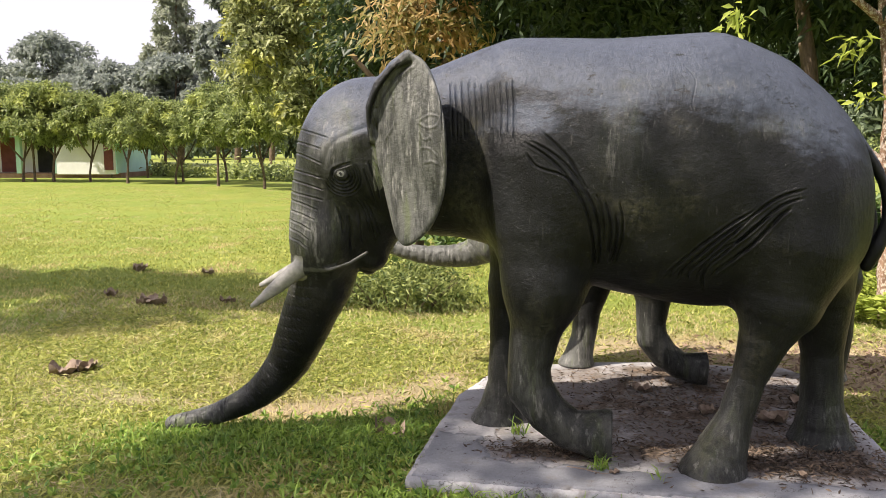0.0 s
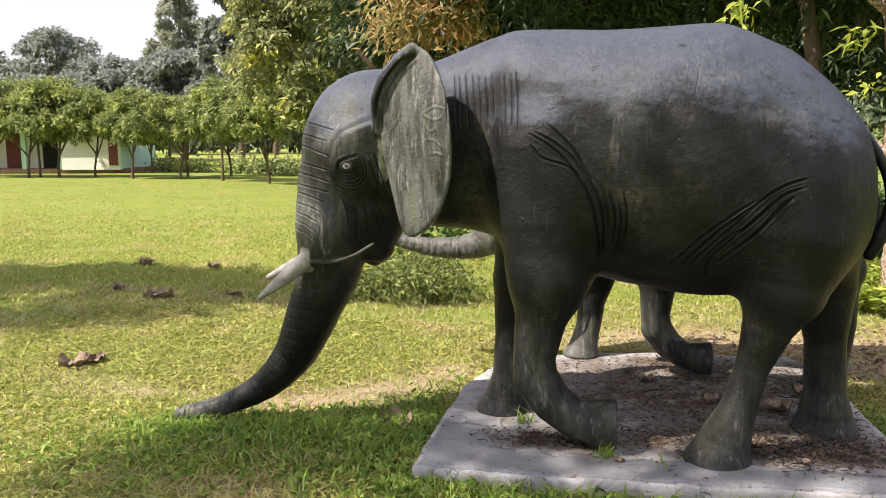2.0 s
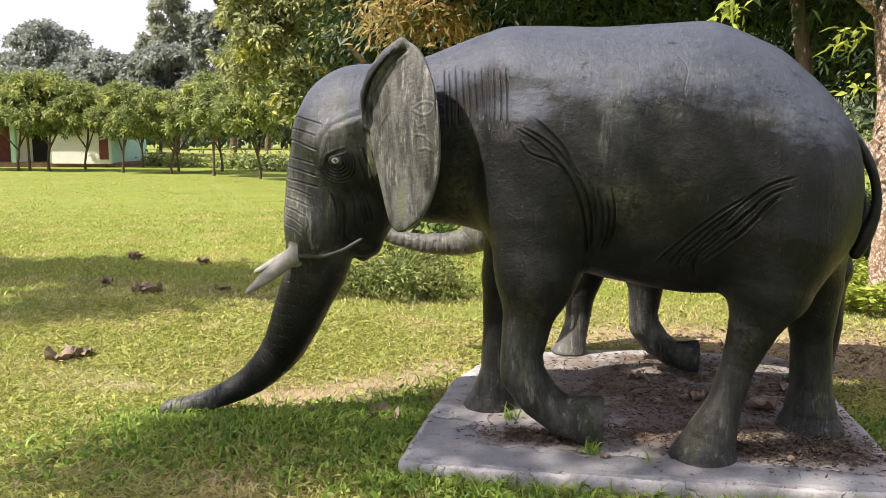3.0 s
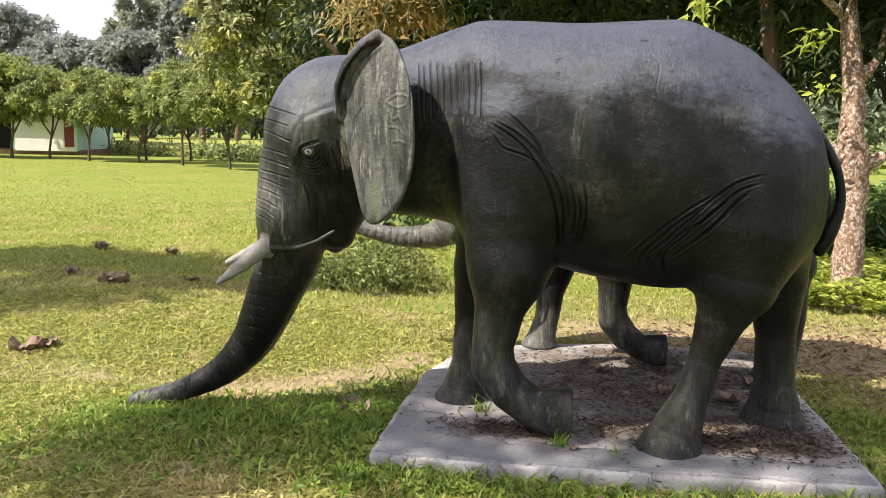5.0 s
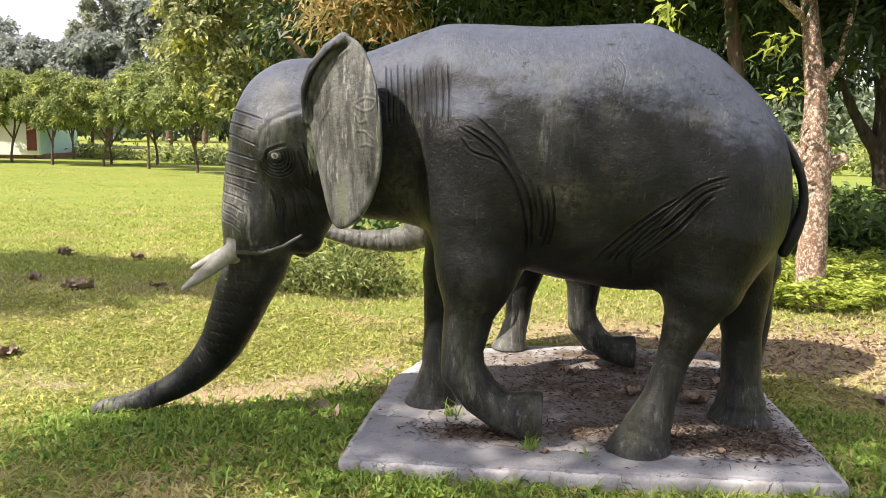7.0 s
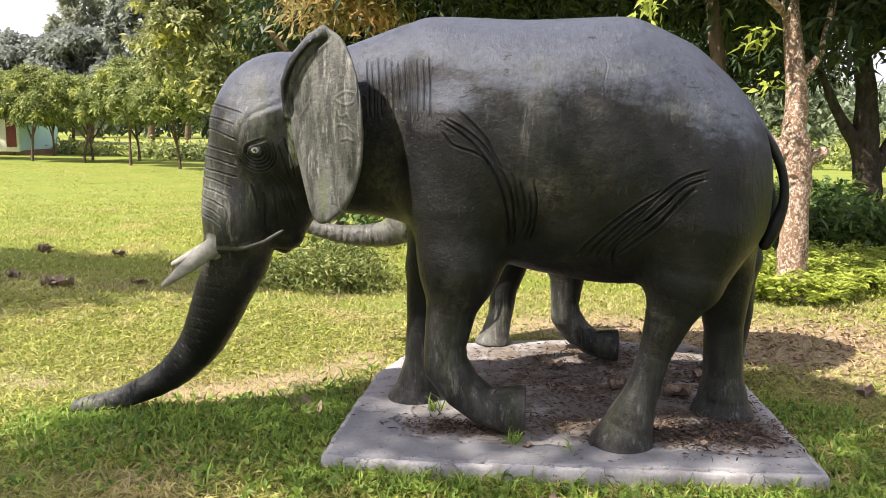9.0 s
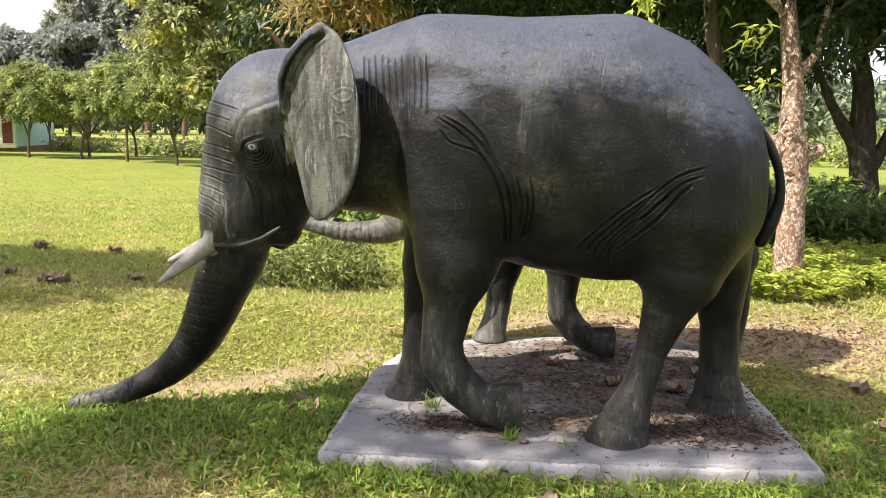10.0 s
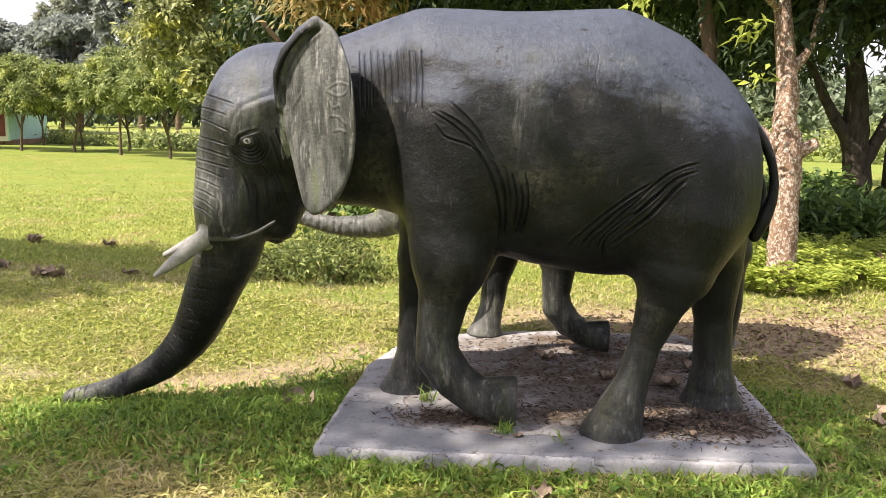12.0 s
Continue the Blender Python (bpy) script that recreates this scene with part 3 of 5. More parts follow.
def refine(v, n, f, hot):
    """Quads that touch hot points, each split into four; points, normals and quads."""
    sel = hot[f].any(1)
    g = f[sel]
    pairs = np.sort(np.stack([g, np.roll(g, -1, 1)], -1).reshape(-1, 2), 1)
    code, back = np.unique(pairs[:, 0].astype(np.int64) * len(v) + pairs[:, 1], return_inverse=True)
    a, b = code // len(v), code % len(v)
    e = (len(v) + back).reshape(-1, 4)
    c = len(v) + len(code) + np.arange(len(g))
    quads = [np.stack([g[:, k], e[:, k], c, e[:, k - 1]], 1) for k in range(4)]
    v2 = np.concatenate([v, (v[a] + v[b]) / 2, v[g].mean(1)])
    n2 = np.concatenate([n, n[a] + n[b], n[g].sum(1)])
    return v2, n2 / (np.linalg.norm(n2, axis=1)[:, None] + 1e-12), np.concatenate([f[~sel]] + quads)


def elephant(step, trunk, tusked, far_dx=0.0, near_dx=0.0, hind_far=0.0, hind_near=0.0):
    c = Clay((trunk[-1][0] - 0.12, -0.60, -0.10), (1.42, 0.60, 2.14), step)
    # barrel, neck and rump: x, top, bottom, half width
    c.loft([(-1.20, 1.72, 1.25, 0.16), (-1.00, 1.84, 1.12, 0.24), (-0.80, 1.895, 1.085, 0.245), (-0.65, 1.95, 1.075, 0.250), (-0.50, 2.00, 1.04, 0.30),
            (-0.38, 2.03, 0.98, 0.375), (-0.13, 2.022, 0.90, 0.42), (0.16, 2.018, 0.825, 0.45), (0.46, 2.032, 0.785, 0.455), (0.60, 2.005, 0.785, 0.44),
            (0.80, 1.915, 0.80, 0.40), (0.92, 1.825, 0.83, 0.36), (1.02, 1.73, 0.87, 0.315), (1.10, 1.63, 0.92, 0.265), (1.155, 1.52, 0.98, 0.21),
            (1.19, 1.40, 1.05, 0.14), (1.208, 1.25, 1.17, 0.04)])
    # skull, face and cheeks
    c.ball((-1.13, 0, 1.52), (0.34, 0.275, 0.345), 0.08)
    c.chain([(-1.24, 0, 1.46, 0.225), (-1.30, 0, 1.27, 0.205), (-1.335, 0, 1.08, 0.185)], 0.08, 1.08)
    for s in (-1, 1):
        c.ball((-1.22, s * 0.17, 1.44), (0.10, 0.09, 0.10), 0.08)
        c.ball((-1.33, s * 0.15, 1.06), (0.14, 0.11, 0.17), 0.07)
        c.chain([(-1.27, s * 0.222, 1.47, 0.014), (-1.18, s * 0.246, 1.53, 0.016), (-1.08, s * 0.246, 1.56, 0.012)], 0.09)
        c.ball((-1.18, s * 0.266, 1.395), (0.030, 0.018, 0.024), 0.012)
        # rolled front rim of the ear
        c.chain([(-1.02, s * 0.285, 1.56, 0.018), (-1.015, s * 0.315, 1.70, 0.026), (-0.97, s * 0.33, 1.80, 0.03), (-0.90, s * 0.345, 1.875, 0.03),
                 (-0.84, s * 0.35, 1.925, 0.022)], 0.02)
        c.chain([(-1.37, s * 0.185, 0.945, 0.012), (-1.27, s * 0.215, 0.925, 0.012), (-1.17, s * 0.20, 0.96, 0.012), (-1.09, s * 0.17, 1.01, 0.010)], 0.015)
    c.chain([(-1.10, 0, 1.16, 0.17), (-1.12, 0, 0.98, 0.09), (-1.13, 0, 0.92, 0.045)], 0.05)
    c.chain([tuple(p) for p in fine_chain(trunk, 24)], 0.06)
    c.plate(EAR, ear_plane, 0.032, 0.018)
    # fore legs: near one lifted and tucked back, far one straight
    c.chain([(-0.26, -0.17, 1.45, 0.24), (-0.24, -0.21, 1.15, 0.215), (-0.225, -0.225, 0.88, 0.185)], 0.10)
    def moved(dx, pts):
        """Legs swung fore or aft, more towards the foot."""
        return [(x + dx * min(1.0, max(0.0, (1.25 - z) / 0.8)), y, z, r) for x, y, z, r in pts]

    c.chain(moved(near_dx, [(-0.225, -0.225, 0.88, 0.180), (-0.262, -0.23, 0.66, 0.118), (-0.292, -0.24, 0.50, 0.100), (-0.285, -0.24, 0.40, 0.106),
             (-0.20, -0.24, 0.285, 0.098), (-0.09, -0.24, 0.205, 0.093), (0.02, -0.24, 0.190, 0.112), (0.13, -0.24, 0.195, 0.122)]),
            0.06, 1.0, lambda x, y, z: (x - near_dx - 0.100) * 0.99 + (z - 0.19) * 0.03 + 0 * y)
    c.chain(moved(far_dx, [(-0.30, 0.17, 1.40, 0.22), (-0.38, 0.21, 1.05, 0.165), (-0.42, 0.23, 0.80, 0.118)]), 0.10)
    c.chain(moved(far_dx, [(-0.42, 0.23, 0.80, 0.115), (-0.432, 0.235, 0.50, 0.098), (-0.447, 0.235, 0.27, 0.094), (-0.475, 0.235, 0.14, 0.112), (-0.49, 0.235, 0.055, 0.150)]),
            0.05, 1.0, lambda x, y, z: 0.055 - z + 0 * x + 0 * y)
    # hind legs
    c.ball((0.82, -0.17, 1.22), (0.30, 0.27, 0.40), 0.10)
    c.chain(moved(hind_near, [(0.83, -0.21, 1.05, 0.235), (0.80, -0.25, 0.86, 0.175), (0.735, -0.265, 0.68, 0.110), (0.680, -0.27, 0.50, 0.078), (0.632, -0.275, 0.33, 0.080),
             (0.578, -0.28, 0.17, 0.110), (0.548, -0.28, 0.055, 0.152)]), 0.08, 1.05, lambda x, y, z: 0.055 - z + 0 * x + 0 * y)
    c.ball((0.92, 0.17, 1.2), (0.30, 0.24, 0.38), 0.10)
    c.chain(moved(hind_far, [(1.03, 0.20, 1.05, 0.21), (1.09, 0.215, 0.80, 0.145), (1.11, 0.22, 0.52, 0.100), (1.12, 0.22, 0.28, 0.100), (1.125, 0.22, 0.15, 0.125),
             (1.125, 0.22, 0.055, 0.165)]), 0.08, 1.05, lambda x, y, z: 0.055 - z + 0 * x + 0 * y)
    # tail
    c.chain([tuple(p) for p in fine_chain([(1.05, 0, 1.64, 0.05), (1.14, 0, 1.545, 0.034), (1.232, 0, 1.42, 0.024), (1.277, 0, 1.30, 0.021), (1.284, 0, 1.18, 0.022),
             (1.245, 0, 1.06, 0.034), (1.215, 0, 0.985, 0.026)], 18)], 0.008)
    if tusked:
        for s in (-1, 1):
            if s < 0:
                c.chain([(-1.345, -0.165, 0.985, 0.056), (-1.43, -0.185, 0.925, 0.046), (-1.54, -0.205, 0.835, 0.036), (-1.665, -0.235, 0.735, 0.013)], 0.012)
            else:                                           # the other one is a little longer and higher
                c.chain([(-1.34, 0.165, 0.985, 0.056), (-1.50, 0.175, 0.915, 0.044), (-1.67, 0.18, 0.832, 0.034), (-1.80, 0.18, 0.768, 0.013)], 0.012)
    v, f = c.skin()
    n = face_normals(v, f)

    # carved lines: points in x and z, depth, width, whether on both sides
    lines = []

    def carve(pts, depth=0.010, width=0.0050, both=False):
        lines.append((pts, 0.75 * depth, 0.9 * width, both))

    rng = np.random.default_rng(5)
    for m in range(11):                                     # neck folds
        x0 = -0.676 + m * 0.0305 + rng.uniform(-0.004, 0.004)
        carve([(x0, 1.812 + rng.uniform(-0.02, 0.01)), (x0 + 0.012, 1.70), (x0 + 0.018 + rng.uniform(-0.004, 0.004), 1.585 - 0.003 * m + rng.uniform(-0.03, 0.03))], 0.009, 0.0042)
    # shoulder folds
    carve([(-0.234, 1.585), (-0.151, 1.51), (-0.10, 1.45), (-0.063, 1.379), (-0.035, 1.335)], 0.012)
    carve([(-0.279, 1.543), (-0.199, 1.501), (-0.123, 1.438), (-0.067, 1.366), (-0.021, 1.294), (0.007, 1.221), (0.02, 1.132), (0.019, 1.05), (0.013, 0.995)], 0.013)
    carve([(-0.304, 1.536), (-0.235, 1.496), (-0.16, 1.437), (-0.102, 1.365), (-0.057, 1.293), (-0.028, 1.219), (-0.009, 1.131), (-0.001, 1.051), (-0.004, 0.971)], 0.013)
    carve([(-0.297, 1.487), (-0.258, 1.439), (-0.208, 1.419), (-0.159, 1.405), (-0.109, 1.377), (-0.088, 1.341)], 0.010)
    carve([(0.04, 1.291), (0.06, 1.223), (0.068, 1.16), (0.064, 1.094), (0.059, 1.053)], 0.011)
    carve([(0.083, 1.237), (0.094, 1.174), (0.09, 1.109), (0.081, 1.055), (0.066, 1.007)], 0.011)
    carve([(0.10, 1.291), (0.115, 1.225), (0.117, 1.15), (0.106, 1.079), (0.085, 1.014)], 0.011)
    carve([(0.002, 1.32), (0.024, 1.259), (0.035, 1.184), (0.043, 1.12)], 0.008)
    # flank folds
    carve([(0.833, 1.346), (0.77, 1.33), (0.704, 1.298), (0.641, 1.244), (0.576, 1.193), (0.511, 1.142), (0.458, 1.089), (0.406, 1.033), (0.374, 0.991), (0.361, 0.957)], 0.013)
    carve([(0.644, 1.26), (0.563, 1.209), (0.498, 1.159), (0.433, 1.103), (0.379, 1.046), (0.336, 1.003), (0.305, 0.954)], 0.012)
    carve([(0.828, 1.313), (0.752, 1.287), (0.698, 1.245), (0.656, 1.196), (0.604, 1.145), (0.54, 1.104), (0.485, 1.056), (0.446, 0.995), (0.434, 0.954)], 0.013)
    carve([(0.778, 1.27), (0.734, 1.234), (0.681, 1.166), (0.641, 1.117), (0.59, 1.068), (0.528, 1.012), (0.496, 0.978)], 0.015, 0.0065)
    carve([(0.63, 1.231), (0.569, 1.167), (0.515, 1.116), (0.473, 1.064), (0.431, 1.021), (0.40, 0.979), (0.398, 0.951)], 0.012)
    carve([(0.688, 1.233), (0.636, 1.183), (0.583, 1.127), (0.521, 1.065), (0.477, 1.02), (0.457, 0.968), (0.472, 0.897)], 0.013)
    carve([(0.369, 1.032), (0.337, 0.995), (0.317, 0.954)], 0.008)
    # lines across the face, from the brow down to the tusks
    for z0, x1, drop in ((1.605, -1.241, 0.045), (1.543, -1.276, 0.033), (1.487, -1.267, 0.045), (1.402, -1.283, 0.028), (1.351, -1.287, 0.035), (1.293, -1.291, 0.028), (1.251, -1.318, 0.033),
                         (1.200, -1.334, 0.028), (1.152, -1.351, 0.029), (1.110, -1.359, 0.036), (1.068, -1.369, 0.033)):
        carve([(-1.54, z0 + 0.012), (-1.43, z0), (0.5 * (x1 - 1.43), z0 - 0.42 * drop), (x1, z0 - drop)], 0.009, 0.0042, True)
    carve([(-0.811, 1.898), (-0.872, 1.858), (-0.924, 1.809), (-0.979, 1.736), (-1.003, 1.661), (-0.998, 1.558)], 0.032, 0.012)   # cleft behind the rolled rim of the ear
    carve([(-1.262, 1.42), (-1.251, 1.463), (-1.21, 1.542), (-1.13, 1.582), (-1.04, 1.614)], 0.005, 0.013)                         # brow
    # eye: lid, rings and the folds that fan out below it
    carve([(-1.228, 1.375), (-1.215, 1.412), (-1.18, 1.430), (-1.130, 1.446)], 0.014, 0.0065)
    for m in range(5):
        turn = [radians(a) for a in np.linspace(52 - 4 * m, -190 + 6 * m, 13)]
        carve([(-1.178 + (0.034 + 0.0135 * m) * math.cos(a), 1.388 - 0.002 * m + (0.030 + 0.0145 * m) * math.sin(a)) for a in turn], 0.0085, 0.0042)
    for pts in (((-1.179, 1.192), (-1.171, 1.122), (-1.174, 1.02)), ((-1.132, 1.221), (-1.125, 1.136), (-1.132, 1.049)), ((-1.132, 1.27), (-1.095, 1.194), (-1.082, 1.095)),
                ((-1.025, 1.475), (-0.985, 1.391), (-0.962, 1.30)), ((-1.047, 1.454), (-1.018, 1.349), (-1.009, 1.267)), ((-1.072, 1.414), (-1.050, 1.334), (-1.037, 1.252)),
                ((-1.225, 1.234), (-1.203, 1.165), (-1.197, 1.117)), ((-1.089, 1.264), (-1.055, 1.181), (-1.037, 1.095)), ((-1.10, 1.24), (-1.07, 1.15), (-1.06, 1.06))):
        carve(pts, 0.009, 0.0048)
    # raised veins of the ear
    for pts in (((-0.779, 1.628), (-0.723, 1.657), (-0.672, 1.644), (-0.688, 1.608), (-0.734, 1.603), (-0.779, 1.628)), ((-0.765, 1.515), (-0.72, 1.51), (-0.678, 1.474)), ((-0.748, 1.448), (-0.71, 1.455), (-0.679, 1.442)),
                ((-0.775, 1.59), (-0.745, 1.55), (-0.715, 1.56), (-0.70, 1.53)), ((-0.93, 1.72), (-0.915, 1.45), (-0.89, 1.20)), ((-0.95, 1.55), (-0.90, 1.62), (-0.885, 1.70)), ((-0.94, 1.50), (-0.955, 1.40), (-0.94, 1.32))):
        carve(pts, -0.0032, 0.0060)
    carve([(0.349, 1.854), (0.384, 1.816), (0.395, 1.78), (0.389, 1.744), (0.381, 1.696), (0.392, 1.66)], 0.0035, 0.0026)            # crack on the back

    def close_to(pts, reach):
        p = np.array(pts)
        m = (v[:, 0] > p[:, 0].min() - reach) & (v[:, 0] < p[:, 0].max() + reach) & (v[:, 2] > p[:, 1].min() - reach) & (v[:, 2] < p[:, 1].max() + reach)
        return m

    if tusked:                                              # a finer skin along the carving and the near side of the trunk
        hot = (v[:, 0] < -1.34) & (v[:, 2] < 0.95) & (v[:, 1] < 0.03) & (n[:, 1] < 0.2)
        for pts, depth, width, both in lines:
            k = np.where(close_to(pts, 0.05) & (n[:, 1] < 0.25) & (v[:, 1] < 0.05))[0]
            hot[k[curve_dist(v[k], pts)[0] < 0.014 + 1.5 * width]] = True
        v, n, f = refine(v, n, f, hot)
    near = (n[:, 1] < 0.15) & (v[:, 1] < 0.05)
    push = np.zeros(len(v))
    for pts, depth, width, both in lines:
        k = np.where(close_to(pts, 0.05) & (near | both))[0]
        if len(k):
            d, s = curve_dist(v[k], pts)
            fade = smooth01(np.minimum(s, 1 - s) / 0.12 + 0.25)
            push[k] += fade * (-depth * np.exp(-(d / width) ** 2) + 0.25 * depth * np.exp(-((d - 2.1 * width) / width) ** 2))
    # rings along the trunk and across the face
    dense = fine_chain(trunk, 160)
    along = np.concatenate([[0], np.cumsum(np.linalg.norm(np.diff(dense[:, :3], axis=0), axis=1))])
    k = np.where(v[:, 0] < -1.10)[0] if trunk[-1][2] < 0.4 else np.where((v[:, 0] < -0.95) & (v[:, 2] < 1.45))[0]
    dd = v[k][:, None, [0, 2]] - dense[None, :, [0, 2]]
    near_i = np.argmin((dd ** 2).sum(-1), 1)
    s = along[near_i]
    lead = (v[k] - dense[near_i, :3]) @ np.array((1.0, 0, 0))
    gap = 0.060
    s = s + 1.0 * np.clip(s - 0.72 * along[-1], 0, None) * tusked      # closer rings towards the tip
    phase = (s + 0.35 * np.clip(lead, -0.1, 0.2) + 0.008 * np.sin(v[k, 1] * 22)) / gap
    frac = np.abs(phase - np.round(phase)) * gap
    rr = dense[near_i, 3]
    reach = np.sqrt((dd[np.arange(len(k)), near_i] ** 2).sum(-1) + (v[k, 1] - dense[near_i, 1]) ** 2)
    on = smooth01((1.35 * rr - reach) / (0.15 * rr + 1e-6)) * smooth01((rr * 0.35 - lead) / (rr * 0.4))
    push[k] += on * (-np.where(tusked, 0.004 + 0.005 * smooth01((-1.7 - v[k, 0]) / 0.2), 0.009) * np.exp(-(frac / 0.0042) ** 2) + 0.001) * (1.5 if not tusked else smooth01((1.02 - v[k, 2]) / 0.05))
    # hand-made unevenness
    for k_, amp in ((5.0, 0.006), (17.0, 0.0022)):
        push += amp * (np.sin(v[:, 0] * k_ + 1.3) * np.sin(v[:, 1] * k_ * 1.3 + 0.4) * np.sin(v[:, 2] * k_ * 1.1 + 2.0))
    v = v + n * push[:, None]

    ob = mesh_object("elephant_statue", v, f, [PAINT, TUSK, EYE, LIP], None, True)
    mid = v[f].mean(1)
    kind = np.zeros(len(f), np.int32)
    if tusked:
        for sgn in (-1, 1):
            a, b = np.array((-1.42, sgn * 0.18, 0.935)), np.array((-1.665, -0.235, 0.735) if sgn < 0 else (-1.80, 0.18, 0.768))
            u = b - a
            t = (mid - a) @ u / (u @ u)
            d = np.linalg.norm(mid - a - np.clip(t, -0.15, 1)[:, None] * u, axis=1)
            kind[(d < 0.066 - 0.02 * np.clip(t, 0, 1)) & (t > -0.16 + 1.1 * (mid[:, 0] > -1.40))] = 1
    lip, _ = curve_dist(mid, [(-1.40, 0.925), (-1.27, 0.925), (-1.17, 0.96), (-1.09, 1.01)])
    kind[(lip < 0.011) & (np.abs(mid[:, 1]) > 0.165) & (mid[:, 0] > -1.40)] = 3
    for sgn in (-1, 1):
        e = np.hypot((mid[:, 0] + 1.18) / 1.15, mid[:, 2] - 1.395)
        kind[(e > 0.007) & (e < 0.015) & (mid[:, 1] * sgn > 0.2)] = 2
    ob.data.polygons.foreach_set("material_index", kind)
    # worn patches, with sunlight also put into the face and trunk tip
    wear_sun = 0.55 * smooth01((0.62 - v[:, 2]) / 0.55) * (v[:, 0] > -0.8) + 0.9 * blob(v[:, 0], v[:, 2], -0.29, 0.50, 0.09, 0.14) * (v[:, 1] < 0) + 0.75 * blob(v[:, 0], v[:, 2], -1.2, 1.63, 0.10, 0.12) * (v[:, 1] < 0)
    wear_sun = wear_sun + 1.35 * (np.abs(np.abs(v[:, 1]) - ear_plane(v[:, 0], v[:, 2])) < 0.045) * (v[:, 0] < -0.60) * (v[:, 0] > -1.03) * (v[:, 2] > 1.05) + 1.9 * smooth01((-1.80 - v[:, 0]) / 0.3)
    wear_sun = wear_sun + 0.6 * blob(v[:, 0], v[:, 2], 0.10, 1.57, 0.07, 0.14) + 0.4 * blob(v[:, 0], v[:, 2], 0.69, 1.60, 0.14, 0.05) + 0.3 * blob(v[:, 0], v[:, 2], 0.15, 1.77, 0.16, 0.05) + 0.3 * blob(v[:, 0], v[:, 2], 0.52, 1.77, 0.13, 0.04) + 0.85 * blob(v[:, 0], v[:, 2], -1.40, 1.15, 0.20, 0.26) + 0.8 * blob(v[:, 0], v[:, 2], -1.22, 1.51, 0.16, 0.07) + 0.45 * smooth01((-1.38 - v[:, 0]) / 0.08) * (v[:, 2] > 0.95)
    if not tusked:                                          # smaller one: sunlight put into the worn paint on far feet and trunk
        wear_sun = wear_sun + 2.2 * smooth01((0.42 - v[:, 2]) / 0.15) * (v[:, 1] > 0.05) + 1.8 * smooth01((-1.35 - v[:, 0]) / 0.1)
    ob.data.attributes.new("wear_sun", "FLOAT", "POINT").data.foreach_set("value", np.clip(wear_sun, 0, 2.4).astype(np.float32))
    # upward skin high up takes the painted sky sheen and faded dust
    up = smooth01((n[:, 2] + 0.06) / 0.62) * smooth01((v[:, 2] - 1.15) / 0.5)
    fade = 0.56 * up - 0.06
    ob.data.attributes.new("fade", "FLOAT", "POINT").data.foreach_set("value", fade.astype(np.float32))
    return ob


TRUNK_DOWN = [(-1.33, 0, 1.30, 0.185), (-1.350, 0, 1.10, 0.180), (-1.362, 0, 0.96, 0.176), (-1.385, 0, 0.82, 0.160), (-1.45, 0, 0.67, 0.143), (-1.515, 0, 0.52, 0.128),
              (-1.600, 0, 0.365, 0.106), (-1.755, 0, 0.208, 0.080), (-1.945, -0.03, 0.108, 0.060), (-2.10, -0.07, 0.064, 0.050), (-2.207, -0.10, 0.044, 0.043)]
TRUNK_OUT = [(-1.33, 0, 1.30, 0.185), (-1.37, 0, 1.10, 0.165), (-1.465, 0, 0.985, 0.122), (-1.58, 0, 0.936, 0.097), (-1.82, 0, 0.92, 0.078), (-2.064, 0, 0.955, 0.060), (-2.27, 0, 1.02, 0.05)]
Y0 = 3.83
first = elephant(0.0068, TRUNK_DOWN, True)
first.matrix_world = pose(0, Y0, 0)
tagged(first, "dark grey painted elephant statue, trunk lowered to the grass, pale tusks", "statue", "elephants on the plinth")
second = elephant(0.0125, TRUNK_OUT, False, -0.235, 0.09, -0.05, 0.38)
second.matrix_world = pose(0.525, 5.06, 0.022) @ Matrix.Diagonal((0.86, 0.82, 0.86, 1))
tagged(second, "smaller dark grey painted elephant statue with its trunk held out", "statue", "elephants on the plinth")


# ---------------------------------------------------------------- trees by the plinth
# lichen-patched tree with a sawn-off branch
lichen_tree = tree(2.62, 7.64, 0, [
    [(0.05, 0, -0.1, 0.176), (0.04, 0, 0.15, 0.140), (0.03, 0, 0.6, 0.126), (0.02, 0, 1.1, 0.124), (0.0, 0, 1.35, 0.132), (-0.04, 0, 1.6, 0.108), (-0.04, 0, 1.9, 0.100), (-0.10, 0.1, 2.5, 0.080), (-0.2, 0.2, 3.6, 0.064), (-0.3, 0.1, 4.8, 0.032)],
    [(-0.02, 0, 2.05, 0.060), (0.12, -0.02, 2.25, 0.034), (0.18, 0, 2.5, 0.030), (0.4, 0.1, 3.4, 0.024), (0.9, 0.2, 4.4, 0.012)],
    [(0.04, 0, 1.28, 0.088), (0.14, -0.03, 1.33, 0.068), (0.235, -0.05, 1.385, 0.050), (0.245, -0.05, 1.39, 0.024)],
    [(-0.05, 0, 1.30, 0.080), (-0.20, 0, 1.45, 0.048), (-0.34, 0, 1.56, 0.036)],
    [(-0.12, 0.1, 2.6, 0.040), (-0.7, -0.3, 2.9, 0.024), (-1.1, -0.6, 2.9, 0.010)]],
    [(-0.3, 0.5, 3.7, 1.4, 1.3, 0.8), (0.9, 0.4, 3.6, 1.5, 1.4, 0.9), (0.2, 1.0, 3.3, 1.3, 1.1, 0.8), (0.75, -0.1, 2.55, 0.45, 0.4, 0.40), (0.9, 0.6, 2.9, 0.9, 0.7, 0.5)],
    1700, 16, (0.20, 0.055), SHADELEAF, BARK_LICHEN, 11, "slender tree with whitish lichen-patched trunk and a sawn-off branch", 0.34, sides=16, bumpy=0.05)
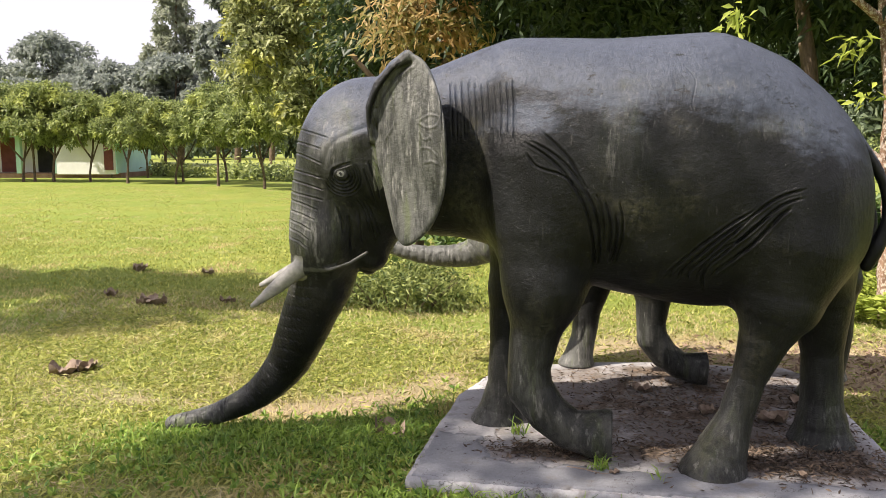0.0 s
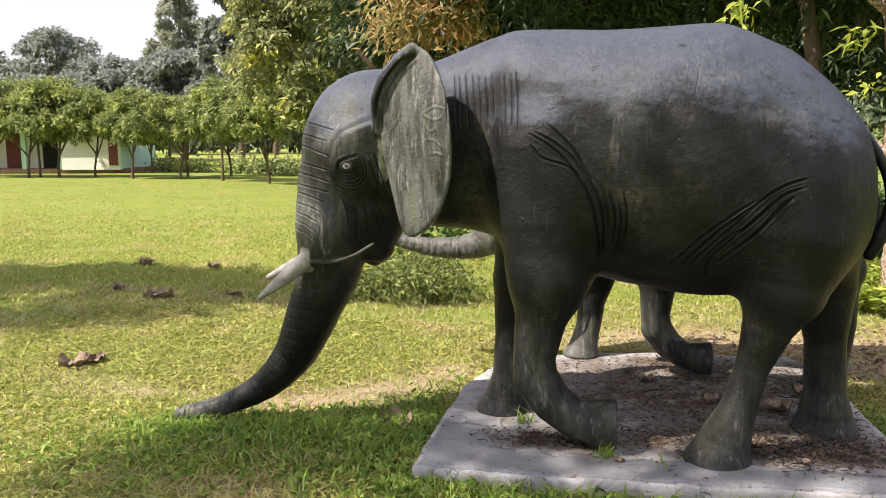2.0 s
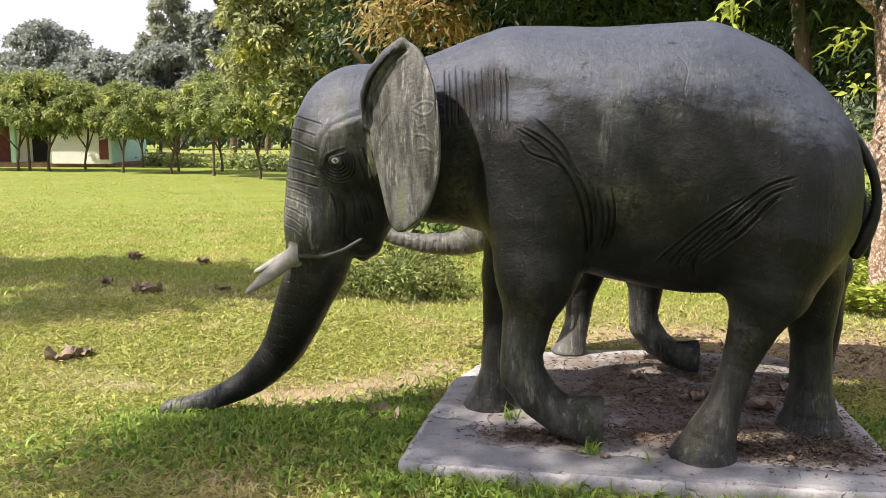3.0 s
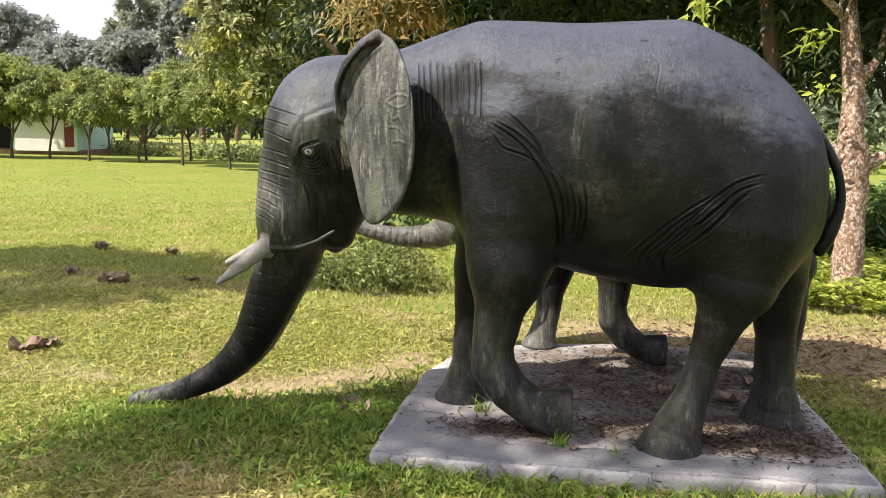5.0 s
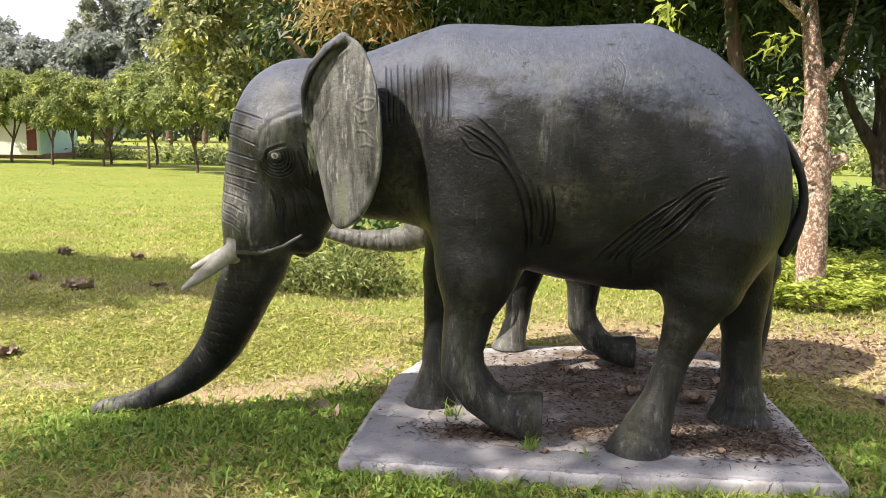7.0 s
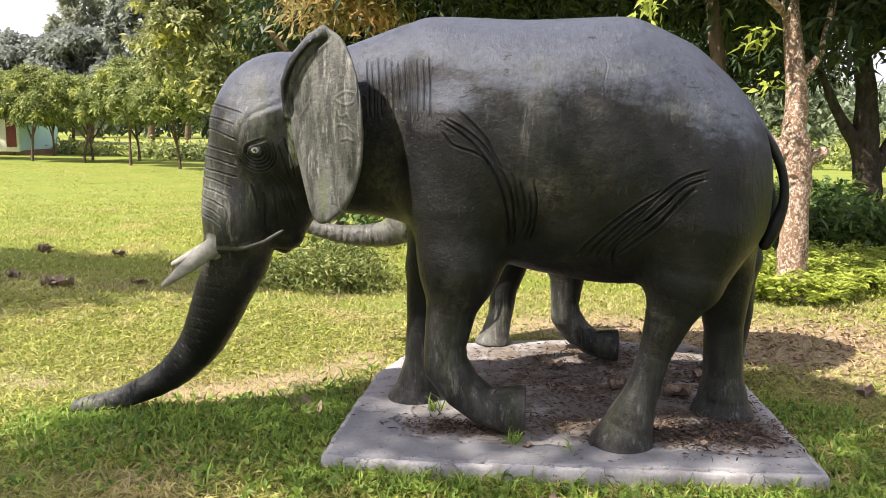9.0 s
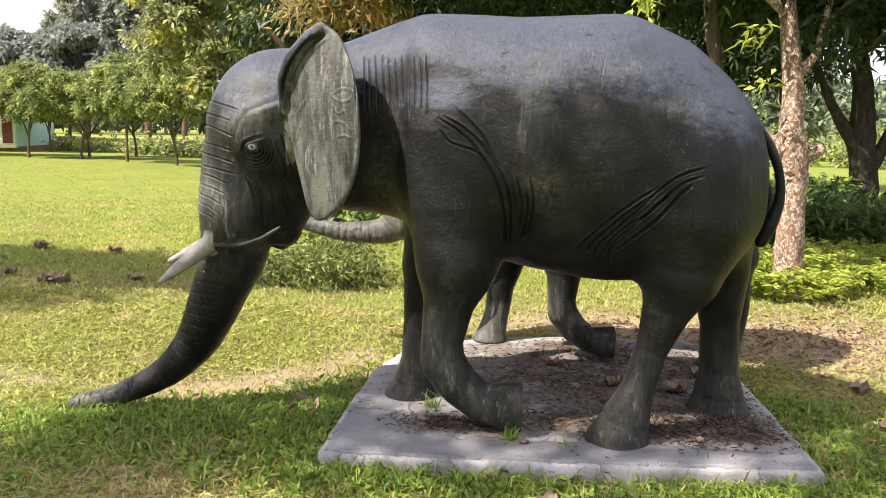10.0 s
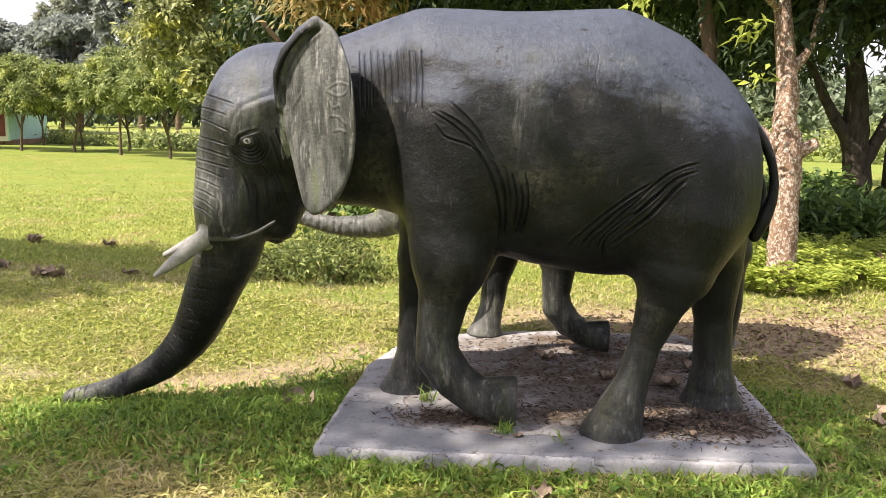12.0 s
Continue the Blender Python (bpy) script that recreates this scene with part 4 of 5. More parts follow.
# bright sprigs: sunlight put into a lighter leaf colour
for k, one in enumerate([(-0.52, -0.6, 2.30, 0.10, 0.12, 0.10), (-0.50, -0.6, 1.90, 0.12, 0.10, 0.05), (-1.45, -0.6, 2.58, 0.14, 0.12, 0.06), (-0.42, -0.5, 1.62, 0.06, 0.06, 0.08)]):
    v, f = crown([one], 7, 8, 0.13, 0.038, 18 + k, 0.12, 0.5, 0.1)
    mesh_object("sprig", v, f, FERN, lichen_tree)["label"] = "light green sprig of leaves with sunlight put into its colour"
# mango tree behind the statues
tree(1.92, 8.3, 0, [
    [(0.35, 0, -0.1, 0.120), (0.23, 0, 1.0, 0.092), (0.11, 0, 2.1, 0.075), (0.0, 0, 2.8, 0.066), (-0.1, 0, 3.6, 0.060), (-0.3, 0.1, 4.3, 0.036)],
    [(-0.03, 0, 3.2, 0.050), (-0.8, 0.3, 3.8, 0.040), (-2.0, 0.4, 4.2, 0.024)],
    [(0.0, 0, 2.9, 0.040), (0.3, 0.3, 3.5, 0.034), (0.9, 0.8, 4.2, 0.020)]],
    [(-0.6, 1.2, 4.0, 2.2, 1.6, 0.9), (-1.2, 0.9, 3.7, 1.5, 1.2, 0.95), (-2.6, 1.6, 3.4, 1.2, 0.8, 0.8), (-1.0, 2.0, 3.3, 1.5, 0.6, 0.9), (0.2, 1.4, 3.9, 1.8, 1.4, 1.0), (-2.4, 0.9, 4.0, 1.6, 1.3, 0.8), (-2.6, 1.3, 3.6, 1.3, 1.0, 0.75), (-0.3, 2.4, 3.3, 2.0, 0.8, 0.9)],
    2000, 16, (0.20, 0.05), SHADELEAF, BARK, 12, "leafy mango tree with a brown trunk shading the plinth", 0.36)
# tree with copper-coloured young leaves
tree(-2.45, 10.4, -0.15, [
    [(0, 0, -0.1, 0.16), (0.05, 0, 1.2, 0.12), (-0.05, 0, 2.4, 0.10), (-0.1, 0, 4.0, 0.05)], [(0, 0, 2.0, 0.06), (-0.7, -0.4, 2.9, 0.03)], [(0, 0, 2.2, 0.06), (0.7, -0.4, 3.0, 0.03)]],
    [(0.25, -0.2, 3.8, 0.60, 0.6, 0.6), (-0.05, -0.6, 3.15, 0.36, 0.36, 0.36), (0.5, -0.6, 3.05, 0.46, 0.4, 0.40)],
    360, 13, (0.145, 0.045), ORANGELEAF, BARK, 13, "mango tree with copper and orange young leaves", 0.30, 0.5)
# broad yellow-green tree
tree(-8.2, 24.5, 0, [
    [(0, 0, -0.1, 0.35), (0.1, 0, 1.2, 0.28), (0, 0, 2.6, 0.24), (-0.3, 0, 4.5, 0.15), (-0.4, 0, 7.0, 0.06)],
    [(0, 0, 2.2, 0.15), (-1.5, -0.3, 3.4, 0.10), (-2.6, -0.4, 4.2, 0.04)], [(0, 0, 2.4, 0.15), (1.5, -0.3, 3.6, 0.10), (2.6, -0.4, 4.6, 0.04)]],
    bunches([(-0.2, 0, 6.0, 2.9, 2.4, 2.3), (-1.9, -0.6, 3.9, 1.35, 1.3, 1.5), (0.6, -0.8, 3.2, 1.8, 1.4, 1.6), (1.9, 0, 4.6, 1.9, 1.6, 1.9), (-1.5, 0, 5.6, 1.9, 1.6, 1.7), (-0.3, -0.8, 2.4, 1.3, 1.0, 1.1)], 190, 0.50, 95),
    2900, 15, (0.25, 0.105), YELLOWLEAF, BARK, 14, "broad tree with dense dull green and yellow foliage", 0.2)
# dark spreading tree with several stems
tree(6.9, 16.2, 0, [
    [(0, 0, -0.1, 0.340), (0, 0, 0.6, 0.258), (-0.1, 0, 1.4, 0.245), (-0.2, 0, 2.6, 0.190), (-0.6, 0, 4.2, 0.102)],
    [(-0.1, 0, 1.2, 0.170), (-0.7, -0.1, 2.0, 0.095), (-1.2, -0.2, 2.9, 0.068), (-1.9, -0.3, 3.6, 0.034)],
    [(0.1, 0, 0.9, 0.150), (0.6, 0, 2.0, 0.102), (1.0, 0, 3.2, 0.082)], [(0.8, 0.3, -0.1, 0.150), (0.75, 0.3, 1.2, 0.116), (1.0, 0.3, 3.0, 0.088)]],
    [(-0.4, 0, 5.0, 3.4, 2.6, 2.0), (-2.0, -0.5, 4.2, 1.8, 1.5, 1.1), (1.6, -0.5, 4.2, 2.2, 1.8, 1.4), (-1.6, -0.6, 3.0, 1.0, 0.8, 0.5), (1.5, -1.0, 2.8, 1.2, 1.0, 0.6), (-2.6, 0.5, 3.2, 1.2, 1.0, 0.7)],
    2000, 15, (0.24, 0.075), SHADELEAF, DARKBARK, 15, "spreading tree with several stems, deep shade put into its leaf colour", 0.5)
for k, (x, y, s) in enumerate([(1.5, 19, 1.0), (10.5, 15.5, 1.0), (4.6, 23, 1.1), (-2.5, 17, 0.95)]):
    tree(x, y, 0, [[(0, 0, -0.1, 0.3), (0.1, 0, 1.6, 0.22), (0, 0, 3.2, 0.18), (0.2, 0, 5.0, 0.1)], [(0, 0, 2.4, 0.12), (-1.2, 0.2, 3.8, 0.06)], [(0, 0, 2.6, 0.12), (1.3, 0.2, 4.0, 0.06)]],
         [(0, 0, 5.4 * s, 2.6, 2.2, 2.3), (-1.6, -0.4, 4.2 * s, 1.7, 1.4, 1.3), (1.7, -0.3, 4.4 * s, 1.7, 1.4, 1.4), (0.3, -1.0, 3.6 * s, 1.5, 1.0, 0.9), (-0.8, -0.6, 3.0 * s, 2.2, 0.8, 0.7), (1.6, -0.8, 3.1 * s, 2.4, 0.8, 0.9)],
         2300, 14, (0.26, 0.09), SHADELEAF, DARKBARK, 30 + k, "green shade tree behind the plinth, shade put into its leaf colour", 0.5)

# ---------------------------------------------------------------- row of young trees along the lawn
models = []
for k in range(4):
    lean = (-0.35, 0.25, 0.1, -0.15)[k]
    models.append(tree(0, 0, 0, [
        [(0, 0, -0.1, 0.085), (0.02, 0, 0.4, 0.060), (lean * 0.5, 0, 1.2, 0.052), (lean, 0, 2.0, 0.044), (lean, 0, 3.4, 0.020)],
        [(lean * 0.4, 0, 1.0, 0.048), (-0.5, 0.1, 1.8, 0.034), (-0.9, 0.1, 2.5, 0.017)], [(lean * 0.5, 0, 1.2, 0.048), (0.6, 0, 2.0, 0.034), (0.9, 0, 2.7, 0.017)]],
        bunches([(lean * 0.5, 0, 3.1, 1.5, 1.4, 1.2), (-1.0, 0.1, 2.5, 1.0, 1.0, 0.75), (1.05, -0.1, 2.6, 1.0, 1.0, 0.75), (0.1 + lean, -0.5, 2.1, 1.0, 0.7, 0.55), (-lean, 0.2, 3.8, 0.9, 0.9, 0.55), (0.2, -0.9, 2.7, 0.9, 0.6, 0.6)], 64, 0.42, 90 + k),
        1000, 14, (0.22, 0.085), MANGO, BARK, 40 + k, "young mango tree with a rounded crown at the lawn's edge", 0.16, group="row of young mango trees"))
ROW = [(-29.4, 34.1, 5.2), (-27.9, 34.4, 4.8), (-27.4, 34.6, 4.9), (-26.4, 34.7, 5.3), (-24.6, 35.0, 4.6), (-21.6, 33.5, 4.5), (-27.1, 40.5, 4.4), (-25.1, 40.9, 4.7),
       (-19.0, 33.3, 4.1), (-20.1, 35.9, 4.2), (-16.0, 31.5, 4.7), (-18.0, 36.3, 4.8), (-13.0, 29.5, 4.3), (-31.5, 34.6, 5.0)]
for k, (x, y, h) in enumerate(ROW):
    full = 0.89 * h / 4.35 if k < len(models) else h / ROW[k % 4][2]      # a copy takes over its model's scale
    m = pose(x, y, 0, 0, 0, 67 * k) @ Matrix.Scale(full, 4)
    if k < len(models):
        models[k].matrix_world = m
    else:
        copy_thing(models[k % 4], m)

# ---------------------------------------------------------------- far trees
def far_tree(x, y, h, w, mat, seed, label, dense=900, leaf=(0.6, 0.3)):
    return tree(x, y, 0, [[(0, 0, -0.2, 0.018 * h), (0.2, 0, 0.3 * h, 0.014 * h), (0, 0, 0.6 * h, 0.010 * h), (0.2, 0, 0.9 * h, 0.005 * h)],
                          [(0, 0, 0.35 * h, 0.015 * h), (-0.3 * w, 0, 0.6 * h, 0.006 * h)], [(0, 0, 0.4 * h, 0.015 * h), (0.3 * w, 0, 0.65 * h, 0.006 * h)]],
                bunches([(0, 0, 0.72 * h, 0.30 * w, 0.3 * w, 0.27 * h), (-0.26 * w, 0, 0.58 * h, 0.24 * w, 0.25 * w, 0.20 * h), (0.27 * w, 0, 0.60 * h, 0.24 * w, 0.25 * w, 0.2 * h),
                 (0.1 * w, -0.1 * w, 0.42 * h, 0.3 * w, 0.2 * w, 0.14 * h), (-0.1 * w, 0.1 * w, 0.85 * h, 0.18 * w, 0.2 * w, 0.14 * h)], 90, 0.085 * w, seed),
                dense, 14, leaf, mat, BARK, seed, label, 0.03 * w)


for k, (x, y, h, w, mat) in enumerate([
        (-65, 71, 12.6, 11, HAZELEAF), (-55, 73, 13.0, 10.5, HAZELEAF), (-74, 66, 11, 12, HAZELEAF), (-45, 68, 9.2, 8, HAZELEAF), (-40.5, 69, 9.6, 8, HAZELEAF), (-49, 69, 8.4, 8, HAZELEAF),
        (-37, 66, 9.4, 8, HAZELEAF), (-27.8, 58, 15, 4.2, HAZELEAF), (-24.5, 57, 13.5, 5, HAZELEAF), (-19, 54, 14, 9, HAZELEAF), (-13, 52, 13, 9, SHADELEAF), (-48, 60, 7.4, 7, HAZELEAF), (-34, 60, 9, 7, HAZELEAF)]):
    far_tree(x, y, h, w * 1.3, mat, 60 + k, "tall tree beyond the lawn, haze put into its grey-green leaf colour", 1700, (0.44, 0.26))


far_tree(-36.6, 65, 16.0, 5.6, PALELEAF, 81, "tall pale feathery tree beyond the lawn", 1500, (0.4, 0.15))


# ---------------------------------------------------------------- school building beyond the row
def building():
    b = empty("school_building", -34.3, 41.7, 0)
    b.rotation_euler = (0, 0, radians(12))
    part("plinth_step", box_bm((14.6, 6.0, 0.35), (0, 0.3, 0.1), 0.03), RUST, b)
    part("wall", box_bm((14.0, 4.6, 3.4), (0, 0.8, 1.9), 0.02), WHITEWALL, b)
    part("wall", box_bm((3.3, 1.6, 3.0), (5.5, -2.2, 1.7), 0.02), WHITEWALL, b, "white end room")
    part("wall", box_bm((0.06, 1.56, 2.95), (7.19, -2.2, 1.7), 0.01), MINT, b, "mint green side wall")
    part("lattice", box_bm((0.5, 0.06, 2.3), (6.8, -3.04, 1.6), 0.01), MAROON, b, "maroon brick lattice panel")
    part("wall", box_bm((0.06, 4.5, 3.3), (7.03, 0.8, 1.9), 0.01), MINT, b, "mint green gable wall")
    part("roof", box_bm((15.2, 7.0, 0.16), (0, -0.3, 3.72), 0.03), RUST, b, "rusty tin roof")
    part("verandah_roof", box_bm((15.0, 2.2, 0.1), (0, -2.4, 2.45), 0.03), RUST, b, "rusty tin verandah roof")
    for k in range(6):
        part("post", box_bm((0.28, 0.28, 2.2), (-6.8 + k * 2.1, -2.6, 1.35), 0.02), MINT, b)
    # every other doorway is a dark panel, the room's shade in its colour
    for k in range(5):
        d = part("doorway", box_bm((0.95, 0.08, 2.0), (-5.8 + k * 2.1, -1.54, 1.3), 0.01), MAROON if k % 2 else ROOMSHADE, b)
        part("frame", box_bm((1.1, 0.05, 0.08), (-5.8 + k * 2.1, -1.56, 2.35), 0.01), MINT, d)
    return tagged(b, "low mint green and white school building with rusty tin roof", "building")


building()

# shade trees beside and behind the path, whose shadows fall on the lawn, the plinth and the statue
tree(-10.45, 3.85, 0, [
    [(-0.6, 0.3, -0.1, 0.3), (-0.5, 0.3, 2.0, 0.22), (-0.2, 0, 4.5, 0.16), (0.2, 0.2, 6.5, 0.08)], [(-0.2, 0, 4.2, 0.1), (1.2, 0.2, 6.0, 0.05)], [(-0.3, 0.1, 4.0, 0.1), (-1.6, 0.2, 6.0, 0.05)]],
    [(0.2, 0.5, 7.0, 2.3, 0.9, 0.6), (2.0, 0.3, 6.9, 1.3, 0.5, 0.4), (-1.6, 0.3, 6.9, 1.4, 0.9, 0.6), (0.6, -1.0, 6.8, 1.7, 0.4, 0.35)],
    900, 14, (0.26, 0.09), SHADELEAF, BARK, 16, "tall shade tree beside the lawn", 0.4)
tree(-5.85, -2.95, 0, [
    [(0, 0, -0.1, 0.35), (0.1, 0, 2.0, 0.26), (0, 0.2, 5.0, 0.2), (0.1, 1.2, 7.5, 0.08)], [(0, 0.2, 4.5, 0.14), (1.6, 1.4, 7.2, 0.06), (2.6, 2.0, 7.8, 0.03)],
    [(0, 0.2, 4.5, 0.14), (-1.6, 1.2, 7.2, 0.06), (-2.2, 1.8, 7.8, 0.03)]],
    [(-1.50, 2.36, 8.0, 0.72, 0.30, 0.25), (-0.5, 2.60, 8.1, 1.05, 0.36, 0.25), (0.3, 2.25, 8.0, 0.8, 0.28, 0.2), (1.7, 2.55, 8.0, 0.9, 0.45, 0.25), (2.5, 2.6, 8.0, 1.0, 0.6, 0.3), (3.6, 2.6, 8.0, 1.1, 0.7, 0.3),
     (4.8, 2.6, 7.8, 1.0, 0.8, 0.3), (-1.45, 1.98, 8.0, 0.8, 0.26, 0.2)],
    430, 13, (0.22, 0.08), SHADELEAF, BARK, 17, "tall shade tree with wide overhanging boughs", 0.34, 0.2, 0.2)

# ---------------------------------------------------------------- distance
def strip(name, x0, x1, y0, y1, z, mat, label, category):
    nx, ny = 40, 24
    X, Y = np.meshgrid(np.linspace(x0, x1, nx), np.linspace(y0, y1, ny), indexing="ij")
    v = np.stack([X, Y, z + 0.05 * np.sin(X * 0.7) * np.cos(Y * 0.5)], -1).reshape(-1, 3)
    i, j = np.meshgrid(np.arange(nx - 1), np.arange(ny - 1), indexing="ij")
    q = (i * ny + j).ravel()
    return tagged(mesh_object(name, v, np.stack([q, q + ny, q + ny + 1, q + 1], 1), mat, None, True), label, category, kind="structure")


strip("crop_field", -75, 60, 52, 170, 0.25, CROP, "yellow-green crop field beyond the trees", "field")


def stuff(name, v, f, mat, label, category):
    return tagged(mesh_object(name, v, f, mat), label, category, kind="stuff")


def bushes(spots, clusters, per, leaf, seed, spread, droop=0.1):
    return crown([(x, y, h * 0.45, w, w * 0.8, h * 0.6) for x, y, w, h in spots], clusters, per, leaf[0], leaf[1], seed, spread, droop, 0.4)


rng = np.random.default_rng(21)
spots = [(a * 1.0, b, 1.3, 0.4) for a, b in zip(np.linspace(-29, -12, 16), np.linspace(46.5, 36, 16))]
spots += [(a, b, 1.5, 0.45) for a, b in zip(np.linspace(-24, -9, 10), np.linspace(50, 38, 10))]
spots += [(a, 44 + 3 * math.sin(a), 2.0, 1.5 + 0.5 * math.sin(a * 3)) for a in np.linspace(10, 34, 16)]
stuff("hedge", *bushes(spots, 1300, 12, (0.35, 0.16), 22, 0.4), MANGO, "low green bushes at the far edge of the lawn", "bushes")
ring = []
for k in range(70):
    a = radians(-52 + k * 1.75)
    d = 150 + 25 * math.sin(k * 2.3)
    ring.append((d * math.sin(a), d * math.cos(a), 7 + 2 * math.sin(k * 1.7), 9 + 3 * math.sin(k * 2.9)))
stuff("far_woods", *bushes(ring, 12000, 10, (1.5, 0.9), 23, 1.6), HAZEWOODS, "hazy line of distant woods", "woods")
# unseen woods added behind, to cut the low sky reflected in the statue
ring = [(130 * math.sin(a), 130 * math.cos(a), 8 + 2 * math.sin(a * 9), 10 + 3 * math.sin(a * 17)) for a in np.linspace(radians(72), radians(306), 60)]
stuff("far_woods", *bushes(ring, 2600, 10, (1.8, 1.0), 29, 2.0), HAZEWOODS, "hazy line of woods that closes the lawn round", "woods")

# undergrowth and ferns under the trees
spots = [(rng.uniform(3.1, 10.5), rng.uniform(9.6, 15.5), rng.uniform(0.5, 0.9), rng.uniform(0.35, 0.75)) for k in range(42)]
stuff("undergrowth", *bushes(spots, 1500, 14, (0.20, 0.07), 24, 0.22), UNDER, "dense green undergrowth in the shade of trees", "undergrowth")
spots = [(rng.uniform(-2.5, 3.4), rng.uniform(10.5, 15), rng.uniform(0.5, 0.9), rng.uniform(0.3, 0.7)) for k in range(20)]
stuff("undergrowth", *bushes(spots, 500, 12, (0.20, 0.08), 25, 0.22), UNDER, "low weeds behind the statues", "undergrowth")


def fern_bed(count, seed):
    """Arching fronds with small leaflets on both sides."""
    r = np.random.default_rng(seed)
    cs, ws = [], []
    for k in range(count):
        x, y = r.uniform(2.2, 5.2), 0
        y = r.uniform(7.2, 9.4) + 0.25 * (x - 3)
        if (x - 2.62) ** 2 + (y - 7.64) ** 2 < 0.05:
            continue
        for m in range(r.integers(4, 8)):
            a, ln = r.uniform(0, 6.28), r.uniform(0.25, 0.5)
            for s in np.linspace(0.15, 1, 13):
                p = (x + math.cos(a) * ln * 0.7 * s, y + math.sin(a) * ln * 0.7 * s, 0.02 + ln * (1.0 * s - 0.45 * s * s))
                for side in (-1, 1):
                    cs.append(p)
                    ws.append((-math.sin(a) * side + 0.4 * math.cos(a), math.cos(a) * side + 0.4 * math.sin(a), 0.1))
    return leaves(np.array(cs), np.array(ws) * 1.6, 0.085, 0.028, r, 0.1)


stuff("ferns", *fern_bed(150, 26), FERN, "bright yellow-green ferns in a sunny patch", "ferns")

# weed mound on the lawn
mound = empty("weed_bush", -1.85, 7.25, 0)
v, f = bushes([(0, 0, 0.46, 0.30), (-0.42, 0.05, 0.34, 0.18), (0.42, 0.1, 0.36, 0.24), (0.1, 0.4, 0.50, 0.34)], 520, 14, (0.075, 0.019), 27, 0.11)
mesh_object("foliage", v, f, WEED, mound)
v, f = tubes([fine_chain([(0.3 * math.cos(a), 0.2 * math.sin(a), -0.02, 0.008), (0.45 * math.cos(a), 0.3 * math.sin(a), 0.15, 0.006), (0.6 * math.cos(a), 0.4 * math.sin(a), 0.28, 0.003)], 6) for a in np.linspace(0, 6, 14)], 5)
mesh_object("stems", v, f, BARK, mound)
tagged(mound, "low spreading mound of green weeds on the lawn", "weeds")


# ---------------------------------------------------------------- grass
def blades(x, y, h, w, r, lean=0.55):
    n = len(x)
    a, b = r.uniform(0, 6.283, n), r.uniform(0, 6.283, n)
    hh = h * r.uniform(0.55, 1.35, n)
    ww = w * r.uniform(0.7, 1.3, n)
    k = lean * r.uniform(0.2, 1.5, n)
    base = np.stack([x, y, ground_height(x, y) - 0.004], 1)
    side = np.stack([np.cos(b), np.sin(b), 0 * b], 1) * ww[:, None] * 0.5
    way = np.stack([np.cos(a), np.sin(a), 0 * a], 1)
    up = np.array((0, 0, 1.0))
    mid = base + (way * (k * 0.35)[:, None] + up * 0.6) * hh[:, None]
    tip = base + (way * k[:, None] + up * (1.0 - 0.25 * np.minimum(k, 1.2))[:, None]) * hh[:, None]
    v = np.stack([base - side, base + side, mid - side * 0.8, mid + side * 0.8, tip], 1).reshape(-1, 3)
    i = np.arange(n)[:, None] * 5
    return v, np.concatenate([i + (0, 1, 3), i + (0, 3, 2), i + (2, 3, 4)])


def scatter(n, x0, x1, y0, y1, r, clump=1.0, bare=1.0):
    """Spots on the open lawn: in view from the path, off the plinth, fewer where the soil is bare."""
    x, y = r.uniform(x0, x1, n), r.uniform(y0, y1, n)
    wedge = (x > -0.95 * y - 0.8) & (x < 0.62 * y + 0.9)
    p = 1 - bare * np.clip(1.25 * bareness(x, y), 0, 0.97)
    p = p * (1 - clump * 0.55 * (np.sin(x * 2.9 + 1.7 * np.sin(y * 2.1)) * np.sin(y * 3.3 + 1.3 * np.sin(x * 1.9)) < -0.15))
    off = ~inside(SLAB, x, y)
    ok = wedge & off & (r.random(n) < p)
    return x[ok], y[ok]


r = np.random.default_rng(31)
x, y = scatter(190000, -4.6, 4.3, 2.2, 5.6, r)
stuff("grass", *blades(x, y, 0.036, 0.0085, r, 1.7), GRASS, "short sunlit lawn grass near the plinth", "grass")
x, y = scatter(70000, -4.6, 4.3, 2.2, 6.4, r, 0.9, 0.9)
c = np.stack([x, y, ground_height(x, y) + r.uniform(0.004, 0.028, len(x))], 1)
stuff("grass", *leaves(c, r.normal(0, 1, c.shape) * (1, 1, 0.25) + (0, 0, 0.25), 0.055, 0.012, r, 0.0), GRASS, "creeping grass leaves lying flat in the lawn", "grass")
x, y = scatter(200000, -15, 9.6, 5.4, 17, r, 0.9)
k = r.random(len(x)) < smooth01((18 - y) / 9)
stuff("grass", *blades(x[k], y[k], 0.042, 0.013, r, 1.5), GRASS, "short lawn grass across the middle of the lawn", "grass")
x, y = scatter(110000, -28, 16, 8, 31, r, 0.7)
k = r.random(len(x)) < smooth01((y - 6) / 8)
stuff("grass", *blades(x[k], y[k], 0.030, 0.022, r, 1.5), GRASS, "short lawn grass far across the lawn", "grass")
x, y = r.uniform(-7, 7, 25000), r.uniform(-4, 2.6, 25000)
k = r.random(25000) < smooth01((7 - np.hypot(x, y - 1.5)) / 4)
stuff("grass", *blades(x[k], y[k], 0.045, 0.015, r, 1.2), GRASS, "short lawn grass round the path", "grass")
x, y = scatter(45000, -5.5, 4.5, 2.2, 7.5, r, 0.8, 0.3)
stuff("straw", *blades(x, y, 0.045, 0.006, r, 2.2), STRAW, "dry straw and dead grass lying in the lawn", "grass")
# greener, taller growth below the trunk and round the plinth
x, y = scatter(60000, -3.0, 2.6, 2.5, 5.0, r, 0.5, 0.6)
